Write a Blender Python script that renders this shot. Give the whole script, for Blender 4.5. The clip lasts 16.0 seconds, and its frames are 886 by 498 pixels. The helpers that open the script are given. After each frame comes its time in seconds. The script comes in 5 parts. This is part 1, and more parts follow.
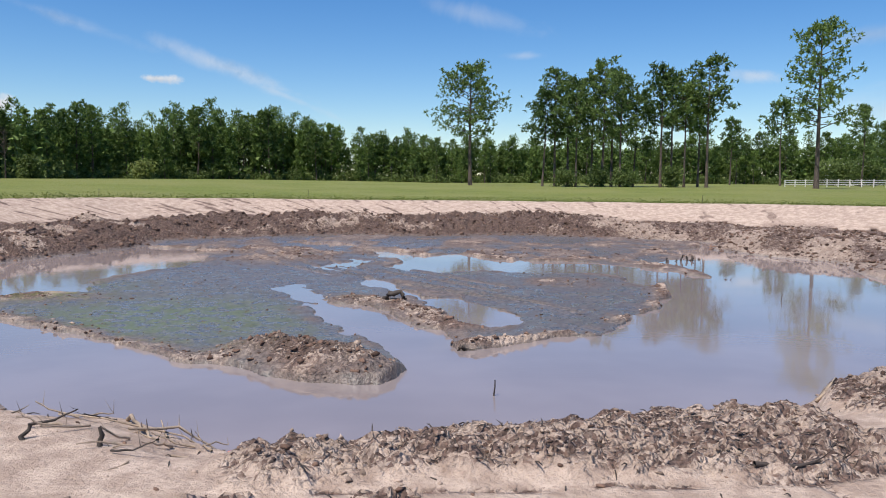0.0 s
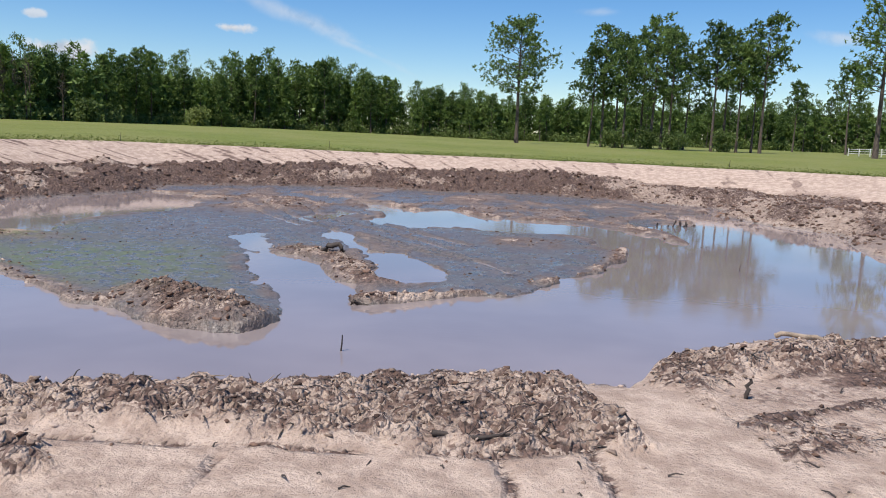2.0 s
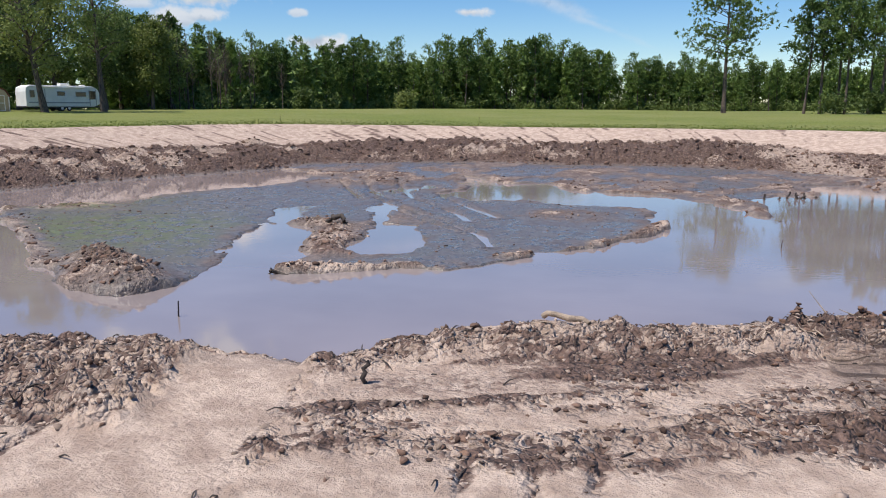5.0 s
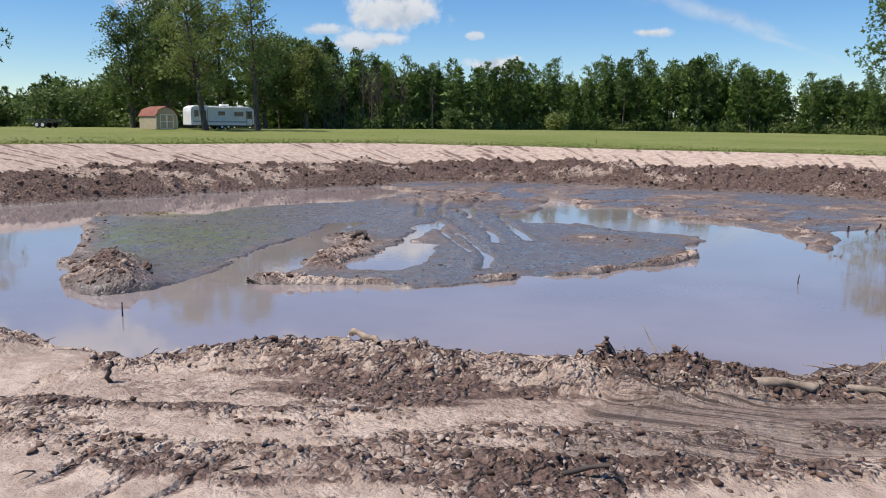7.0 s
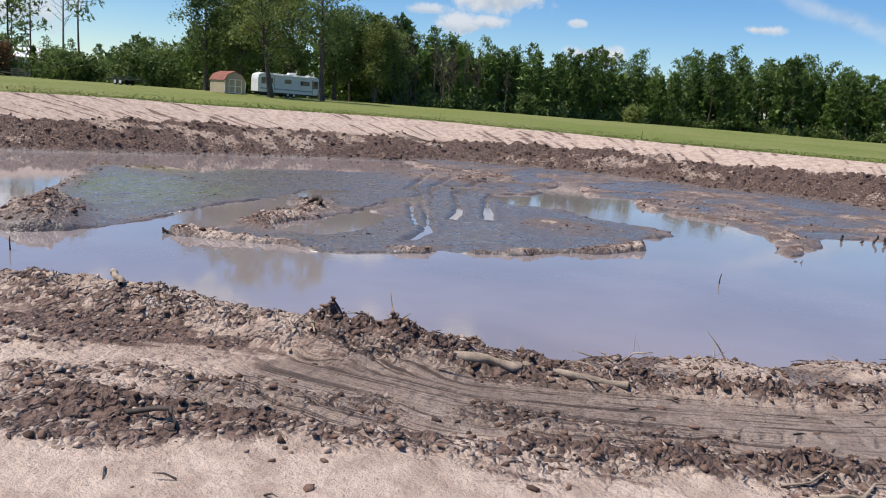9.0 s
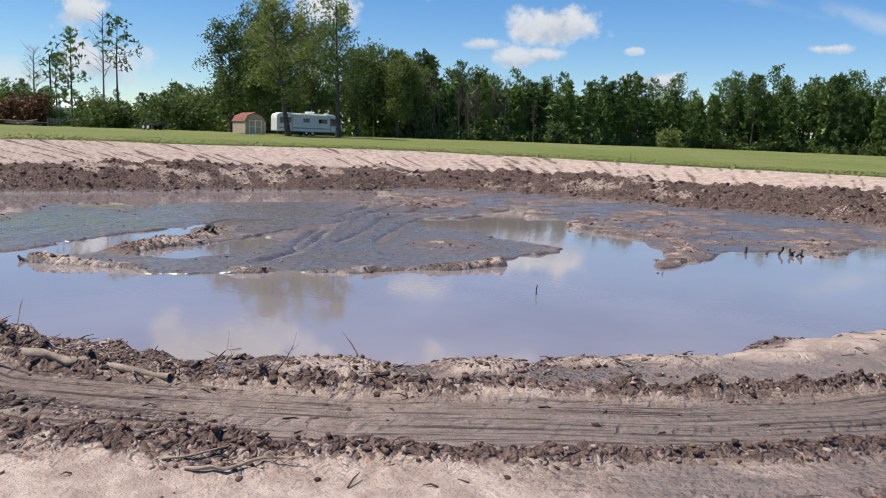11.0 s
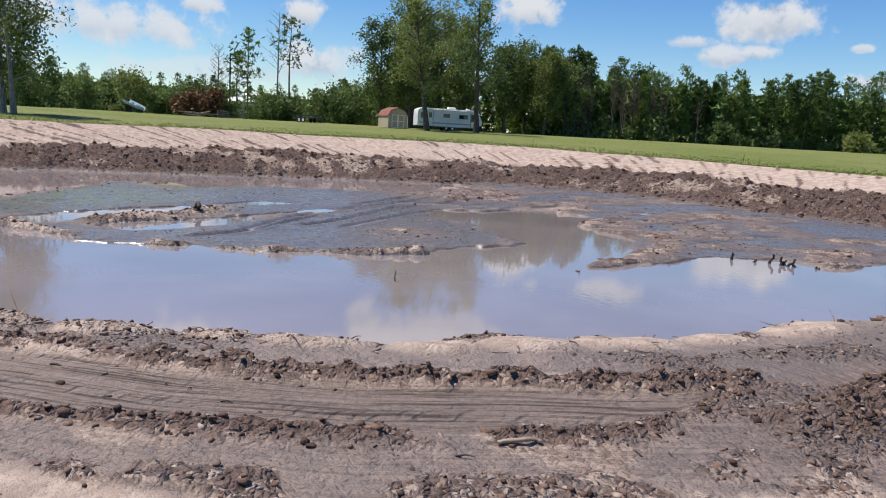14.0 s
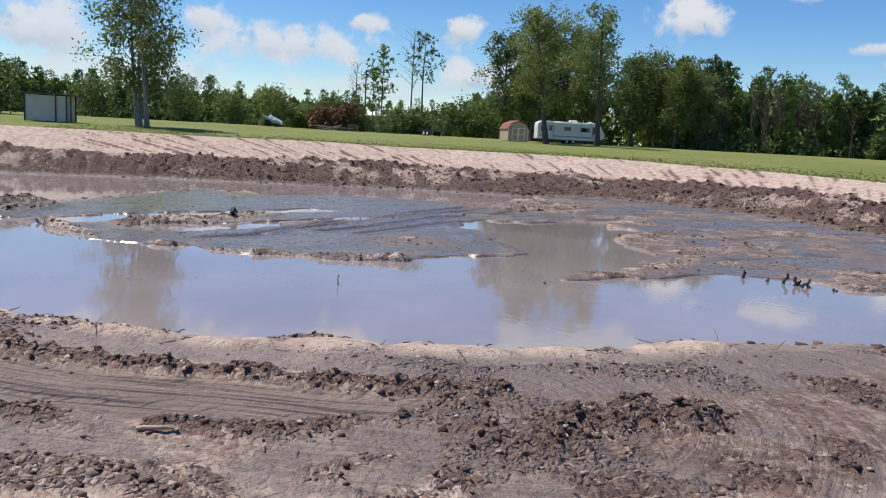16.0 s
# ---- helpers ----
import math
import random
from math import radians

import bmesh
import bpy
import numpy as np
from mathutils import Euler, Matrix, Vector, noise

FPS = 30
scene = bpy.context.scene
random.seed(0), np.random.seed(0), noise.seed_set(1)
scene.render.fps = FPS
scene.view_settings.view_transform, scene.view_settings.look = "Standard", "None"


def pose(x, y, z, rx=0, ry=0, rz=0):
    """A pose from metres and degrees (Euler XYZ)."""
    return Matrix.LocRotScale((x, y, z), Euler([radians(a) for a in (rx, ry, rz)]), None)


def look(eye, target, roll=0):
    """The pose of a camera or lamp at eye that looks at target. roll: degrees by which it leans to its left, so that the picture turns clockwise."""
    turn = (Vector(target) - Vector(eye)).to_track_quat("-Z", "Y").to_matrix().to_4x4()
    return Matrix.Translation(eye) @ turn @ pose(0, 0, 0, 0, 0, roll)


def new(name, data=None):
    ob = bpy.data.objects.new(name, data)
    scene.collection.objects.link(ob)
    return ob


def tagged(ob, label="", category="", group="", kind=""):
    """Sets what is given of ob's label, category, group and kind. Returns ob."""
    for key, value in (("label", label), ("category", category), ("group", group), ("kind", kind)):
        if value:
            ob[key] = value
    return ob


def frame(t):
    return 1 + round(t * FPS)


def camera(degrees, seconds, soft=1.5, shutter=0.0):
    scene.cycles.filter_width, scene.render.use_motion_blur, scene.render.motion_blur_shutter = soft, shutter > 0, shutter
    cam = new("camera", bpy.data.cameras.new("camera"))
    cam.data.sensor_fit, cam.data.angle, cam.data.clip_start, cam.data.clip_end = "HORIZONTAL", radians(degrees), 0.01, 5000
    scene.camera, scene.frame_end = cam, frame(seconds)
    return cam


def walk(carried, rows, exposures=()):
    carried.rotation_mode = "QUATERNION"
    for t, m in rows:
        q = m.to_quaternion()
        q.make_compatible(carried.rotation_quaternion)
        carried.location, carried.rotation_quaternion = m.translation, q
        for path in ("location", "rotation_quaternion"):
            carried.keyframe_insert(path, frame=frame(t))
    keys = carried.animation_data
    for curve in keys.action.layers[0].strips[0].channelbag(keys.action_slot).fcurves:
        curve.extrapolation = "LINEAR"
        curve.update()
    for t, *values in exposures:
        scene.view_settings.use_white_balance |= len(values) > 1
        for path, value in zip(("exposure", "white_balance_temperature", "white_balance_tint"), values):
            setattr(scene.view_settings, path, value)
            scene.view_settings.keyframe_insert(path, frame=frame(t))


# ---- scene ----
cam = camera(59.3, 16.0, 1.0)
PATH = [
    (0, (0.062, 0.061, 3.127), (0.054, 2.053, 2.948), 0.3),
    (0.5, (1.096, 0.105, 3.119), (1.063, 2.089, 2.87), 0.4),
    (1, (2.027, 0.218, 3.107), (1.975, 2.193, 2.796), 0.9),
    (1.5, (3.029, 0.441, 3.097), (2.933, 2.41, 2.762), 1.0),
    (2, (4.069, 0.656, 3.107), (3.902, 2.628, 2.815), 2.2),
    (2.5, (5.297, 0.985, 3.083), (5.072, 2.959, 2.85), 1.7),
    (3, (6.496, 1.415, 3.044), (6.226, 3.382, 2.797), 0.9),
    (3.5, (7.646, 1.781, 3.022), (7.264, 3.725, 2.749), 1.2),
    (4, (8.807, 2.261, 2.996), (8.321, 4.184, 2.74), 1.1),
    (4.5, (9.965, 2.775, 2.952), (9.397, 4.675, 2.695), 0.5),
    (5, (11.076, 3.411, 2.844), (10.334, 5.234, 2.489), -0.1),
    (5.2, (11.51, 3.633, 2.841), (10.682, 5.413, 2.457), -0.4),
    (7.3, (15.899, 5.982, 2.835), (14.766, 7.604, 2.541), 0.9),
    (7.5, (16.213, 6.252, 2.774), (15.074, 7.869, 2.48), 1.4),
    (8, (16.89, 6.866, 2.719), (15.723, 8.456, 2.39), 2.7),
    (8.2, (17.195, 7.156, 2.689), (16.006, 8.727, 2.349), 3.3),
    (10.3, (21.835, 10.733, 2.624), (20.445, 12.136, 2.31), 2.8),
    (10.5, (22.315, 11.138, 2.627), (20.918, 12.537, 2.326), 2.4),
    (11, (23.469, 12.164, 2.621), (22.061, 13.557, 2.345), 2.0),
    (11.5, (24.396, 13.267, 2.569), (22.959, 14.629, 2.289), 1.1),
    (12, (25.242, 14.294, 2.552), (23.765, 15.613, 2.269), 1.3),
    (12.5, (26.05, 15.275, 2.604), (24.506, 16.518, 2.336), 2.4),
    (13, (26.801, 16.323, 2.592), (25.195, 17.492, 2.357), 3.5),
    (13.5, (27.522, 17.39, 2.625), (25.868, 18.489, 2.385), 3.7),
    (14, (28.202, 18.524, 2.611), (26.503, 19.535, 2.311), 3.2),
    (14.5, (28.807, 19.655, 2.655), (27.068, 20.601, 2.372), 4.0),
    (15, (29.413, 20.784, 2.702), (27.633, 21.661, 2.453), 4.1),
    (15.5, (29.899, 21.926, 2.678), (28.071, 22.688, 2.398), 3.8),
    (16, (30.394, 23.137, 2.72), (28.527, 23.794, 2.434), 3.2),
]
walk(cam, [(t, look(eye, target, roll)) for t, eye, target, roll in PATH])

# ---- world, sun, exposure ----
SUN_AZ, SUN_EL = -143.0, 64.0      # degrees; azimuth clockwise from +y
scene.view_settings.exposure = 0.26


def math_node(nt, op, a, b=None, c=None, clamp=False):
    n = nt.nodes.new("ShaderNodeMath")
    n.operation, n.use_clamp = op, clamp
    for i, v in enumerate((a, b, c)):
        if v is None:
            continue
        if isinstance(v, (int, float)):
            n.inputs[i].default_value = v
        else:
            nt.links.new(v, n.inputs[i])
    return n.outputs[0]


def ramp_node(nt, value, lo, hi, to0=0.0, to1=1.0):
    n = nt.nodes.new("ShaderNodeMapRange")
    n.interpolation_type = "SMOOTHSTEP"
    nt.links.new(value, n.inputs["Value"])
    for key, v in (("From Min", lo), ("From Max", hi), ("To Min", to0), ("To Max", to1)):
        n.inputs[key].default_value = v
    return n.outputs[0]


def mix_node(nt, fac, a, b, blend="MIX"):
    n = nt.nodes.new("ShaderNodeMix")
    n.data_type, n.blend_type = "RGBA", blend
    for i, v in ((0, fac), (6, a), (7, b)):
        if isinstance(v, (int, float)):
            n.inputs[i].default_value = v
        elif isinstance(v, tuple):
            n.inputs[i].default_value = (*v, 1.0)
        else:
            nt.links.new(v, n.inputs[i])
    return n.outputs[2]


def noise_node(nt, vector, scale, detail=4.0, rough=0.55, distort=0.0):
    n = nt.nodes.new("ShaderNodeTexNoise")
    n.inputs["Scale"].default_value, n.inputs["Detail"].default_value = scale, detail
    n.inputs["Roughness"].default_value, n.inputs["Distortion"].default_value = rough, distort
    if vector is not None:
        nt.links.new(vector, n.inputs["Vector"])
    return n.outputs[0]


# clouds: azimuth, elevation, half width, half height (degrees), density
CUMULUS = [
    (-20.2, 6.7, 1.5, 0.45, 1.0), (-37.7, 8.5, 3.6, 1.7, 1.2), (-38.5, 6.2, 1.7, 0.6, 0.9),
    (-54.0, 8.6, 3.0, 1.7, 1.2), (-70.2, 7.6, 2.2, 1.4, 1.1), (-82.0, 5.8, 6.5, 1.7, 0.9), (-69.0, 4.0, 3.8, 1.7, 0.9),
    (-97.5, 5.4, 4.6, 2.0, 0.9), (-88.2, 7.0, 1.6, 1.5, 0.9), (-77.0, 7.6, 1.4, 0.7, 0.9),
    (-31.0, 4.6, 2.4, 0.8, 1.0), (-40.5, 6.0, 2.4, 0.8, 0.9), (-32.3, 6.6, 0.7, 0.3, 0.8), (-43.0, 6.9, 1.8, 0.45, 0.8),
    (-76.0, 3.2, 10.0, 1.1, 0.45), (-93.0, 3.4, 9.0, 1.4, 0.5), (-48.0, 10.8, 6.0, 0.9, 0.8), (-62.0, 15.5, 9.0, 2.6, 1.0), (-80.0, 17.0, 10.0, 3.2, 1.0), (-100.0, 16.0, 10.0, 4.0, 1.0), (-44.0, 17.0, 7.0, 2.2, 0.9),
]
# thin high streaks: azimuth, elevation, half length, half width, tilt (degrees), density
CIRRUS = [
    (-15.5, 7.6, 6.5, 0.7, -19.0, 0.5), (-12.0, 6.0, 4.2, 0.35, -22.0, 0.35), (-26.0, 10.2, 7.0, 0.6, -16.0, 0.3),
    (2.0, 11.6, 5.5, 0.8, -14.0, 0.25), (21.5, 7.0, 2.2, 0.5, -8.0, 0.55), (28.0, 9.2, 2.6, 0.7, 5.0, 0.4), (5.5, 8.8, 1.8, 0.35, 0.0, 0.3),
    (31.0, 4.2, 7.0, 1.6, 0.0, 0.35),
]


def direction(az, el):
    a, e = radians(az), radians(el)
    return Vector((math.sin(a) * math.cos(e), math.cos(a) * math.cos(e), math.sin(e)))


def make_world():
    world = bpy.data.worlds.new("daylight")
    scene.world = world
    world.use_nodes = True
    nt = world.node_tree
    nt.nodes.clear()
    out = nt.nodes.new("ShaderNodeOutputWorld")
    sky = nt.nodes.new("ShaderNodeTexSky")
    sky.sky_type, sky.sun_disc = "NISHITA", False
    sky.sun_elevation, sky.sun_rotation = radians(SUN_EL), radians(SUN_AZ)
    sky.altitude, sky.air_density, sky.dust_density, sky.ozone_density = 10.0, 1.0, 0.0, 5.0
    coord = nt.nodes.new("ShaderNodeTexCoord")
    way = coord.outputs["Generated"]
    puff = noise_node(nt, way, 26.0, 7.0, 0.6)
    body = noise_node(nt, way, 9.0, 3.0, 0.5)
    wisp = noise_node(nt, way, 11.0, 6.0, 0.6, 0.6)

    def dot(vector):
        n = nt.nodes.new("ShaderNodeVectorMath")
        n.operation = "DOT_PRODUCT"
        nt.links.new(way, n.inputs[0])
        n.inputs[1].default_value = vector
        return n.outputs["Value"]

    def patch(az, el, w, h, tilt):
        c = direction(az, el)
        right = Vector((math.cos(radians(az)), -math.sin(radians(az)), 0.0))
        up = right.cross(c)
        ct, st = math.cos(radians(tilt)), math.sin(radians(tilt))
        r2, u2 = right * ct + up * st, up * ct - right * st
        u, v = dot(r2 / math.radians(w)), dot(u2 / math.radians(h))
        # offset so that the patch's centre is at zero
        u = math_node(nt, "SUBTRACT", u, r2.dot(c) / math.radians(w))
        v = math_node(nt, "SUBTRACT", v, u2.dot(c) / math.radians(h))
        return u, v, math_node(nt, "SQRT", math_node(nt, "MULTIPLY_ADD", u, u, math_node(nt, "MULTIPLY", v, v)))

    total, shade = None, None
    lump = math_node(nt, "MULTIPLY_ADD", puff, 2.6, math_node(nt, "MULTIPLY_ADD", body, 1.6, -2.1))
    for az, el, w, h, dens in CUMULUS:
        u, v, r = patch(az, el, w, h, 0.0)
        # flatter below than above
        edge = math_node(nt, "SUBTRACT", r, lump)
        m = math_node(nt, "MULTIPLY", ramp_node(nt, edge, 1.0, 0.35), min(dens, 1.0))
        low = math_node(nt, "MULTIPLY", ramp_node(nt, v, 0.25, -0.75), m)
        total = m if total is None else math_node(nt, "MAXIMUM", total, m)
        shade = low if shade is None else math_node(nt, "MAXIMUM", shade, low)
    veil = None
    for az, el, w, h, tilt, dens in CIRRUS:
        u, v, r = patch(az, el, w, h, tilt)
        edge = math_node(nt, "ADD", r, math_node(nt, "MULTIPLY_ADD", wisp, 3.0, -1.35))
        m = math_node(nt, "MULTIPLY", ramp_node(nt, edge, 1.25, -0.1), 1.0 * dens)
        veil = m if veil is None else math_node(nt, "MAXIMUM", veil, m)
    bg = nt.nodes.new("ShaderNodeBackground")
    bg.inputs["Strength"].default_value = SKY
    rich = nt.nodes.new("ShaderNodeHueSaturation")
    rich.inputs["Saturation"].default_value, rich.inputs["Hue"].default_value = 1.28, 0.507
    nt.links.new(sky.outputs[0], rich.inputs["Color"])
    nt.links.new(rich.outputs[0], bg.inputs["Color"])
    cloud = nt.nodes.new("ShaderNodeBackground")
    cloud.inputs["Strength"].default_value = 0.82
    tone = mix_node(nt, math_node(nt, "MAXIMUM", math_node(nt, "MULTIPLY", shade, ramp_node(nt, puff, 0.75, 0.35)), ramp_node(nt, puff, 0.50, 0.33, 0.0, 0.7)), (0.74, 0.77, 0.82), (0.36, 0.45, 0.58))
    nt.links.new(tone, cloud.inputs["Color"])
    mix = nt.nodes.new("ShaderNodeMixShader")
    nt.links.new(math_node(nt, "MAXIMUM", total, veil), mix.inputs[0])
    nt.links.new(bg.outputs[0], mix.inputs[1])
    nt.links.new(cloud.outputs[0], mix.inputs[2])
    nt.links.new(mix.outputs[0], out.inputs["Surface"])


SKY = 0.106
make_world()
sun = new("sun", bpy.data.lights.new("sun", "SUN"))
sun.data.energy, sun.data.angle, sun.data.color = 5.0, radians(0.53), (1.0, 0.93, 0.835)
sun.matrix_world = look(direction(SUN_AZ, SUN_EL) * 50, (0, 0, 0))


# ---- materials ----
def material(name, rough=0.8, metal=0.0, spec=0.5):
    m = bpy.data.materials.new(name)
    m.use_nodes = True
    b = m.node_tree.nodes["Principled BSDF"]
    b.inputs["Roughness"].default_value, b.inputs["Metallic"].default_value = rough, metal
    b.inputs["Specular IOR Level"].default_value = spec
    return m, m.node_tree, b


def position(nt):
    return nt.nodes.new("ShaderNodeNewGeometry").outputs["Position"]


def attribute(nt, name):
    n = nt.nodes.new("ShaderNodeAttribute")
    n.attribute_name = name
    return n.outputs["Fac"]


def bump(nt, bsdf, height, strength, distance):
    n = nt.nodes.new("ShaderNodeBump")
    n.inputs["Strength"].default_value, n.inputs["Distance"].default_value = strength, distance
    nt.links.new(height, n.inputs["Height"])
    nt.links.new(n.outputs[0], bsdf.inputs["Normal"])


def plain(name, colour, rough=0.7, metal=0.0, vary=0.15, scale=3.0, relief=0.0):
    """A painted, wooden or metal surface with mild stains and grain."""
    m, nt, b = material(name, rough, metal)
    p = nt.nodes.new("ShaderNodeTexCoord").outputs["Object"]
    big, fine = noise_node(nt, p, scale, 4), noise_node(nt, p, scale * 14, 3)
    both = math_node(nt, "MULTIPLY_ADD", fine, 0.4, math_node(nt, "MULTIPLY", big, 0.6))
    dark = tuple(c * (1 - 1.6 * vary) for c in colour)
    light = tuple(min(1.0, c * (1 + 0.9 * vary)) for c in colour)
    nt.links.new(mix_node(nt, ramp_node(nt, both, 0.3, 0.7), dark, light), b.inputs["Base Color"])
    if relief:
        bump(nt, b, both, 0.6, relief)
    return m


def ground_material():
    m, nt, b = material("earth_and_grass", 0.9)
    p = position(nt)
    dark, wet, grass, algae, silt = (attribute(nt, n) for n in ("dark", "wet", "grass", "algae", "silt"))
    crumb = attribute(nt, "crumb")
    swirl = nt.nodes.new("ShaderNodeTexNoise")
    swirl.inputs["Scale"].default_value = 6.0
    nt.links.new(p, swirl.inputs["Vector"])
    shift = nt.nodes.new("ShaderNodeVectorMath")
    shift.operation = "MULTIPLY_ADD"
    nt.links.new(swirl.outputs["Color"], shift.inputs[0])
    shift.inputs[1].default_value = (0.16, 0.16, 0.16)
    nt.links.new(p, shift.inputs[2])

    def cells(scale):
        v = nt.nodes.new("ShaderNodeTexVoronoi")
        v.inputs["Scale"].default_value = scale
        nt.links.new(shift.outputs[0], v.inputs["Vector"])
        sep = nt.nodes.new("ShaderNodeSeparateColor")
        nt.links.new(v.outputs["Color"], sep.inputs[0])
        return v.outputs["Distance"], sep.outputs[0]

    d1, c1 = cells(6.5)
    d2, c2 = cells(17.0)
    n_big, n_mid, n_fine, n_grain = noise_node(nt, p, 0.5, 3), noise_node(nt, p, 2.6, 5, 0.6), noise_node(nt, p, 11, 5, 0.65), noise_node(nt, p, 55, 3, 0.6)
    sand = mix_node(nt, ramp_node(nt, n_mid, 0.35, 0.68), (0.375, 0.279, 0.222), (0.570, 0.447, 0.366))
    sand = mix_node(nt, ramp_node(nt, n_fine, 0.50, 0.72, 0.0, 0.5), sand, (0.30, 0.215, 0.170))
    sand = mix_node(nt, ramp_node(nt, n_grain, 0.56, 0.70, 0.0, 0.6), sand, (0.20, 0.142, 0.11))
    mud = mix_node(nt, ramp_node(nt, n_fine, 0.32, 0.68), (0.046, 0.027, 0.021), (0.235, 0.152, 0.121))
    mud = mix_node(nt, ramp_node(nt, n_mid, 0.35, 0.7, 0.0, 0.55), mud, (0.098, 0.062, 0.052))
    # the dark mask breaks up at its border
    speck = math_node(nt, "MULTIPLY", math_node(nt, "MULTIPLY_ADD", c1, 0.55, math_node(nt, "MULTIPLY_ADD", c2, 0.75, -0.62)), crumb)
    dark = math_node(nt, "ADD", dark, speck)
    k = math_node(nt, "ADD", dark, math_node(nt, "MULTIPLY_ADD", n_fine, 0.9, math_node(nt, "MULTIPLY_ADD", n_mid, 0.5, -0.70)))
    soil = mix_node(nt, ramp_node(nt, k, 0.25, 0.75), sand, mud)
    # fine lines dragged along the vehicle lane, and cleat marks
    lane, furrow = attribute(nt, "lane"), attribute(nt, "furrow")
    sep = nt.nodes.new("ShaderNodeSeparateXYZ")
    nt.links.new(p, sep.inputs[0])
    run = math_node(nt, "MULTIPLY_ADD", sep.outputs[0], 0.70, math_node(nt, "MULTIPLY", sep.outputs[1], 0.71))
    lines_at = nt.nodes.new("ShaderNodeCombineXYZ")
    nt.links.new(math_node(nt, "MULTIPLY", furrow, 13.0), lines_at.inputs[0])
    nt.links.new(math_node(nt, "MULTIPLY", run, 0.35), lines_at.inputs[1])
    scratch = noise_node(nt, lines_at.outputs[0], 1.0, 5, 0.7)
    soil = mix_node(nt, math_node(nt, "MULTIPLY", attribute(nt, "lane"), ramp_node(nt, n_grain, 0.40, 0.62, 0.0, 0.35)), soil, (0.085, 0.060, 0.048))
    soil = mix_node(nt, math_node(nt, "MULTIPLY", silt, ramp_node(nt, n_mid, 0.3, 0.6, 0.5, 1.0)), soil, (0.190, 0.150, 0.133))
    soil = mix_node(nt, math_node(nt, "MULTIPLY", lane, ramp_node(nt, scratch, 0.51, 0.59, 0.0, 0.85)), soil, (0.075, 0.050, 0.040))
    soil = mix_node(nt, math_node(nt, "MULTIPLY", lane, ramp_node(nt, scratch, 0.47, 0.39, 0.0, 0.7)), soil, (0.40, 0.30, 0.245))
    cleat = math_node(nt, "MAXIMUM", math_node(nt, "SINE", math_node(nt, "MULTIPLY_ADD", run, 30.0, math_node(nt, "MULTIPLY_ADD", n_mid, 7.0, math_node(nt, "MULTIPLY", furrow, 14.0)))), 0.0)
    cleat = math_node(nt, "MULTIPLY", cleat, ramp_node(nt, math_node(nt, "SINE", math_node(nt, "MULTIPLY", furrow, 7.5)), 0.1, 0.5))
    cleat = math_node(nt, "MULTIPLY", cleat, ramp_node(nt, n_mid, 0.44, 0.58))
    soil = mix_node(nt, math_node(nt, "MULTIPLY", math_node(nt, "MULTIPLY", lane, cleat), 0.28), soil, (0.085, 0.060, 0.050))
    black = mix_node(nt, ramp_node(nt, n_fine, 0.35, 0.7), (0.062, 0.060, 0.053), (0.185, 0.174, 0.152))
    soil = mix_node(nt, math_node(nt, "MULTIPLY", wet, ramp_node(nt, n_mid, 0.30, 0.62, 1.0, 0.55)), soil, black)
    green = mix_node(nt, ramp_node(nt, n_fine, 0.3, 0.7), (0.068, 0.086, 0.022), (0.165, 0.180, 0.050))
    soil = mix_node(nt, math_node(nt, "MULTIPLY", algae, ramp_node(nt, n_mid, 0.38, 0.62)), soil, green)
    blades = noise_node(nt, p, 3.5, 6, 0.7)
    turf = mix_node(nt, ramp_node(nt, blades, 0.3, 0.7), (0.084, 0.112, 0.016), (0.200, 0.222, 0.040))
    turf = mix_node(nt, ramp_node(nt, noise_node(nt, p, 0.45, 5, 0.65), 0.42, 0.66, 0.0, 0.75), turf, (0.092, 0.130, 0.020))
    turf = mix_node(nt, ramp_node(nt, noise_node(nt, p, 0.055, 4, 0.6), 0.38, 0.62, 0.0, 0.75), turf, (0.185, 0.190, 0.055))
    kg = math_node(nt, "ADD", grass, math_node(nt, "MULTIPLY_ADD", n_mid, 0.7, -0.35))
    nt.links.new(mix_node(nt, ramp_node(nt, kg, 0.4, 0.6), soil, turf), b.inputs["Base Color"])
    rough = math_node(nt, "SUBTRACT", 0.93, math_node(nt, "MULTIPLY", wet, ramp_node(nt, n_mid, 0.3, 0.62, 0.74, 0.56)))
    rough = math_node(nt, "SUBTRACT", rough, math_node(nt, "MULTIPLY", silt, 0.25))
    nt.links.new(rough, b.inputs["Roughness"])
    nt.links.new(math_node(nt, "MULTIPLY_ADD", wet, 0.45, 0.45), b.inputs["Specular IOR Level"])
    lumpy = math_node(nt, "MULTIPLY", math_node(nt, "MULTIPLY_ADD", d1, 1.1, math_node(nt, "MULTIPLY", d2, 0.7)), crumb)
    marks = math_node(nt, "MULTIPLY", math_node(nt, "MULTIPLY_ADD", scratch, 1.7, math_node(nt, "MULTIPLY", cleat, -0.28)), lane)
    h = math_node(nt, "SUBTRACT", math_node(nt, "ADD", math_node(nt, "MULTIPLY_ADD", n_grain, 0.16, math_node(nt, "MULTIPLY", n_fine, 0.6)), marks), lumpy)
    h = math_node(nt, "MULTIPLY", h, math_node(nt, "MULTIPLY_ADD", wet, -0.92, 1.0))
    bump(nt, b, h, 1.0, 0.12)
    return m


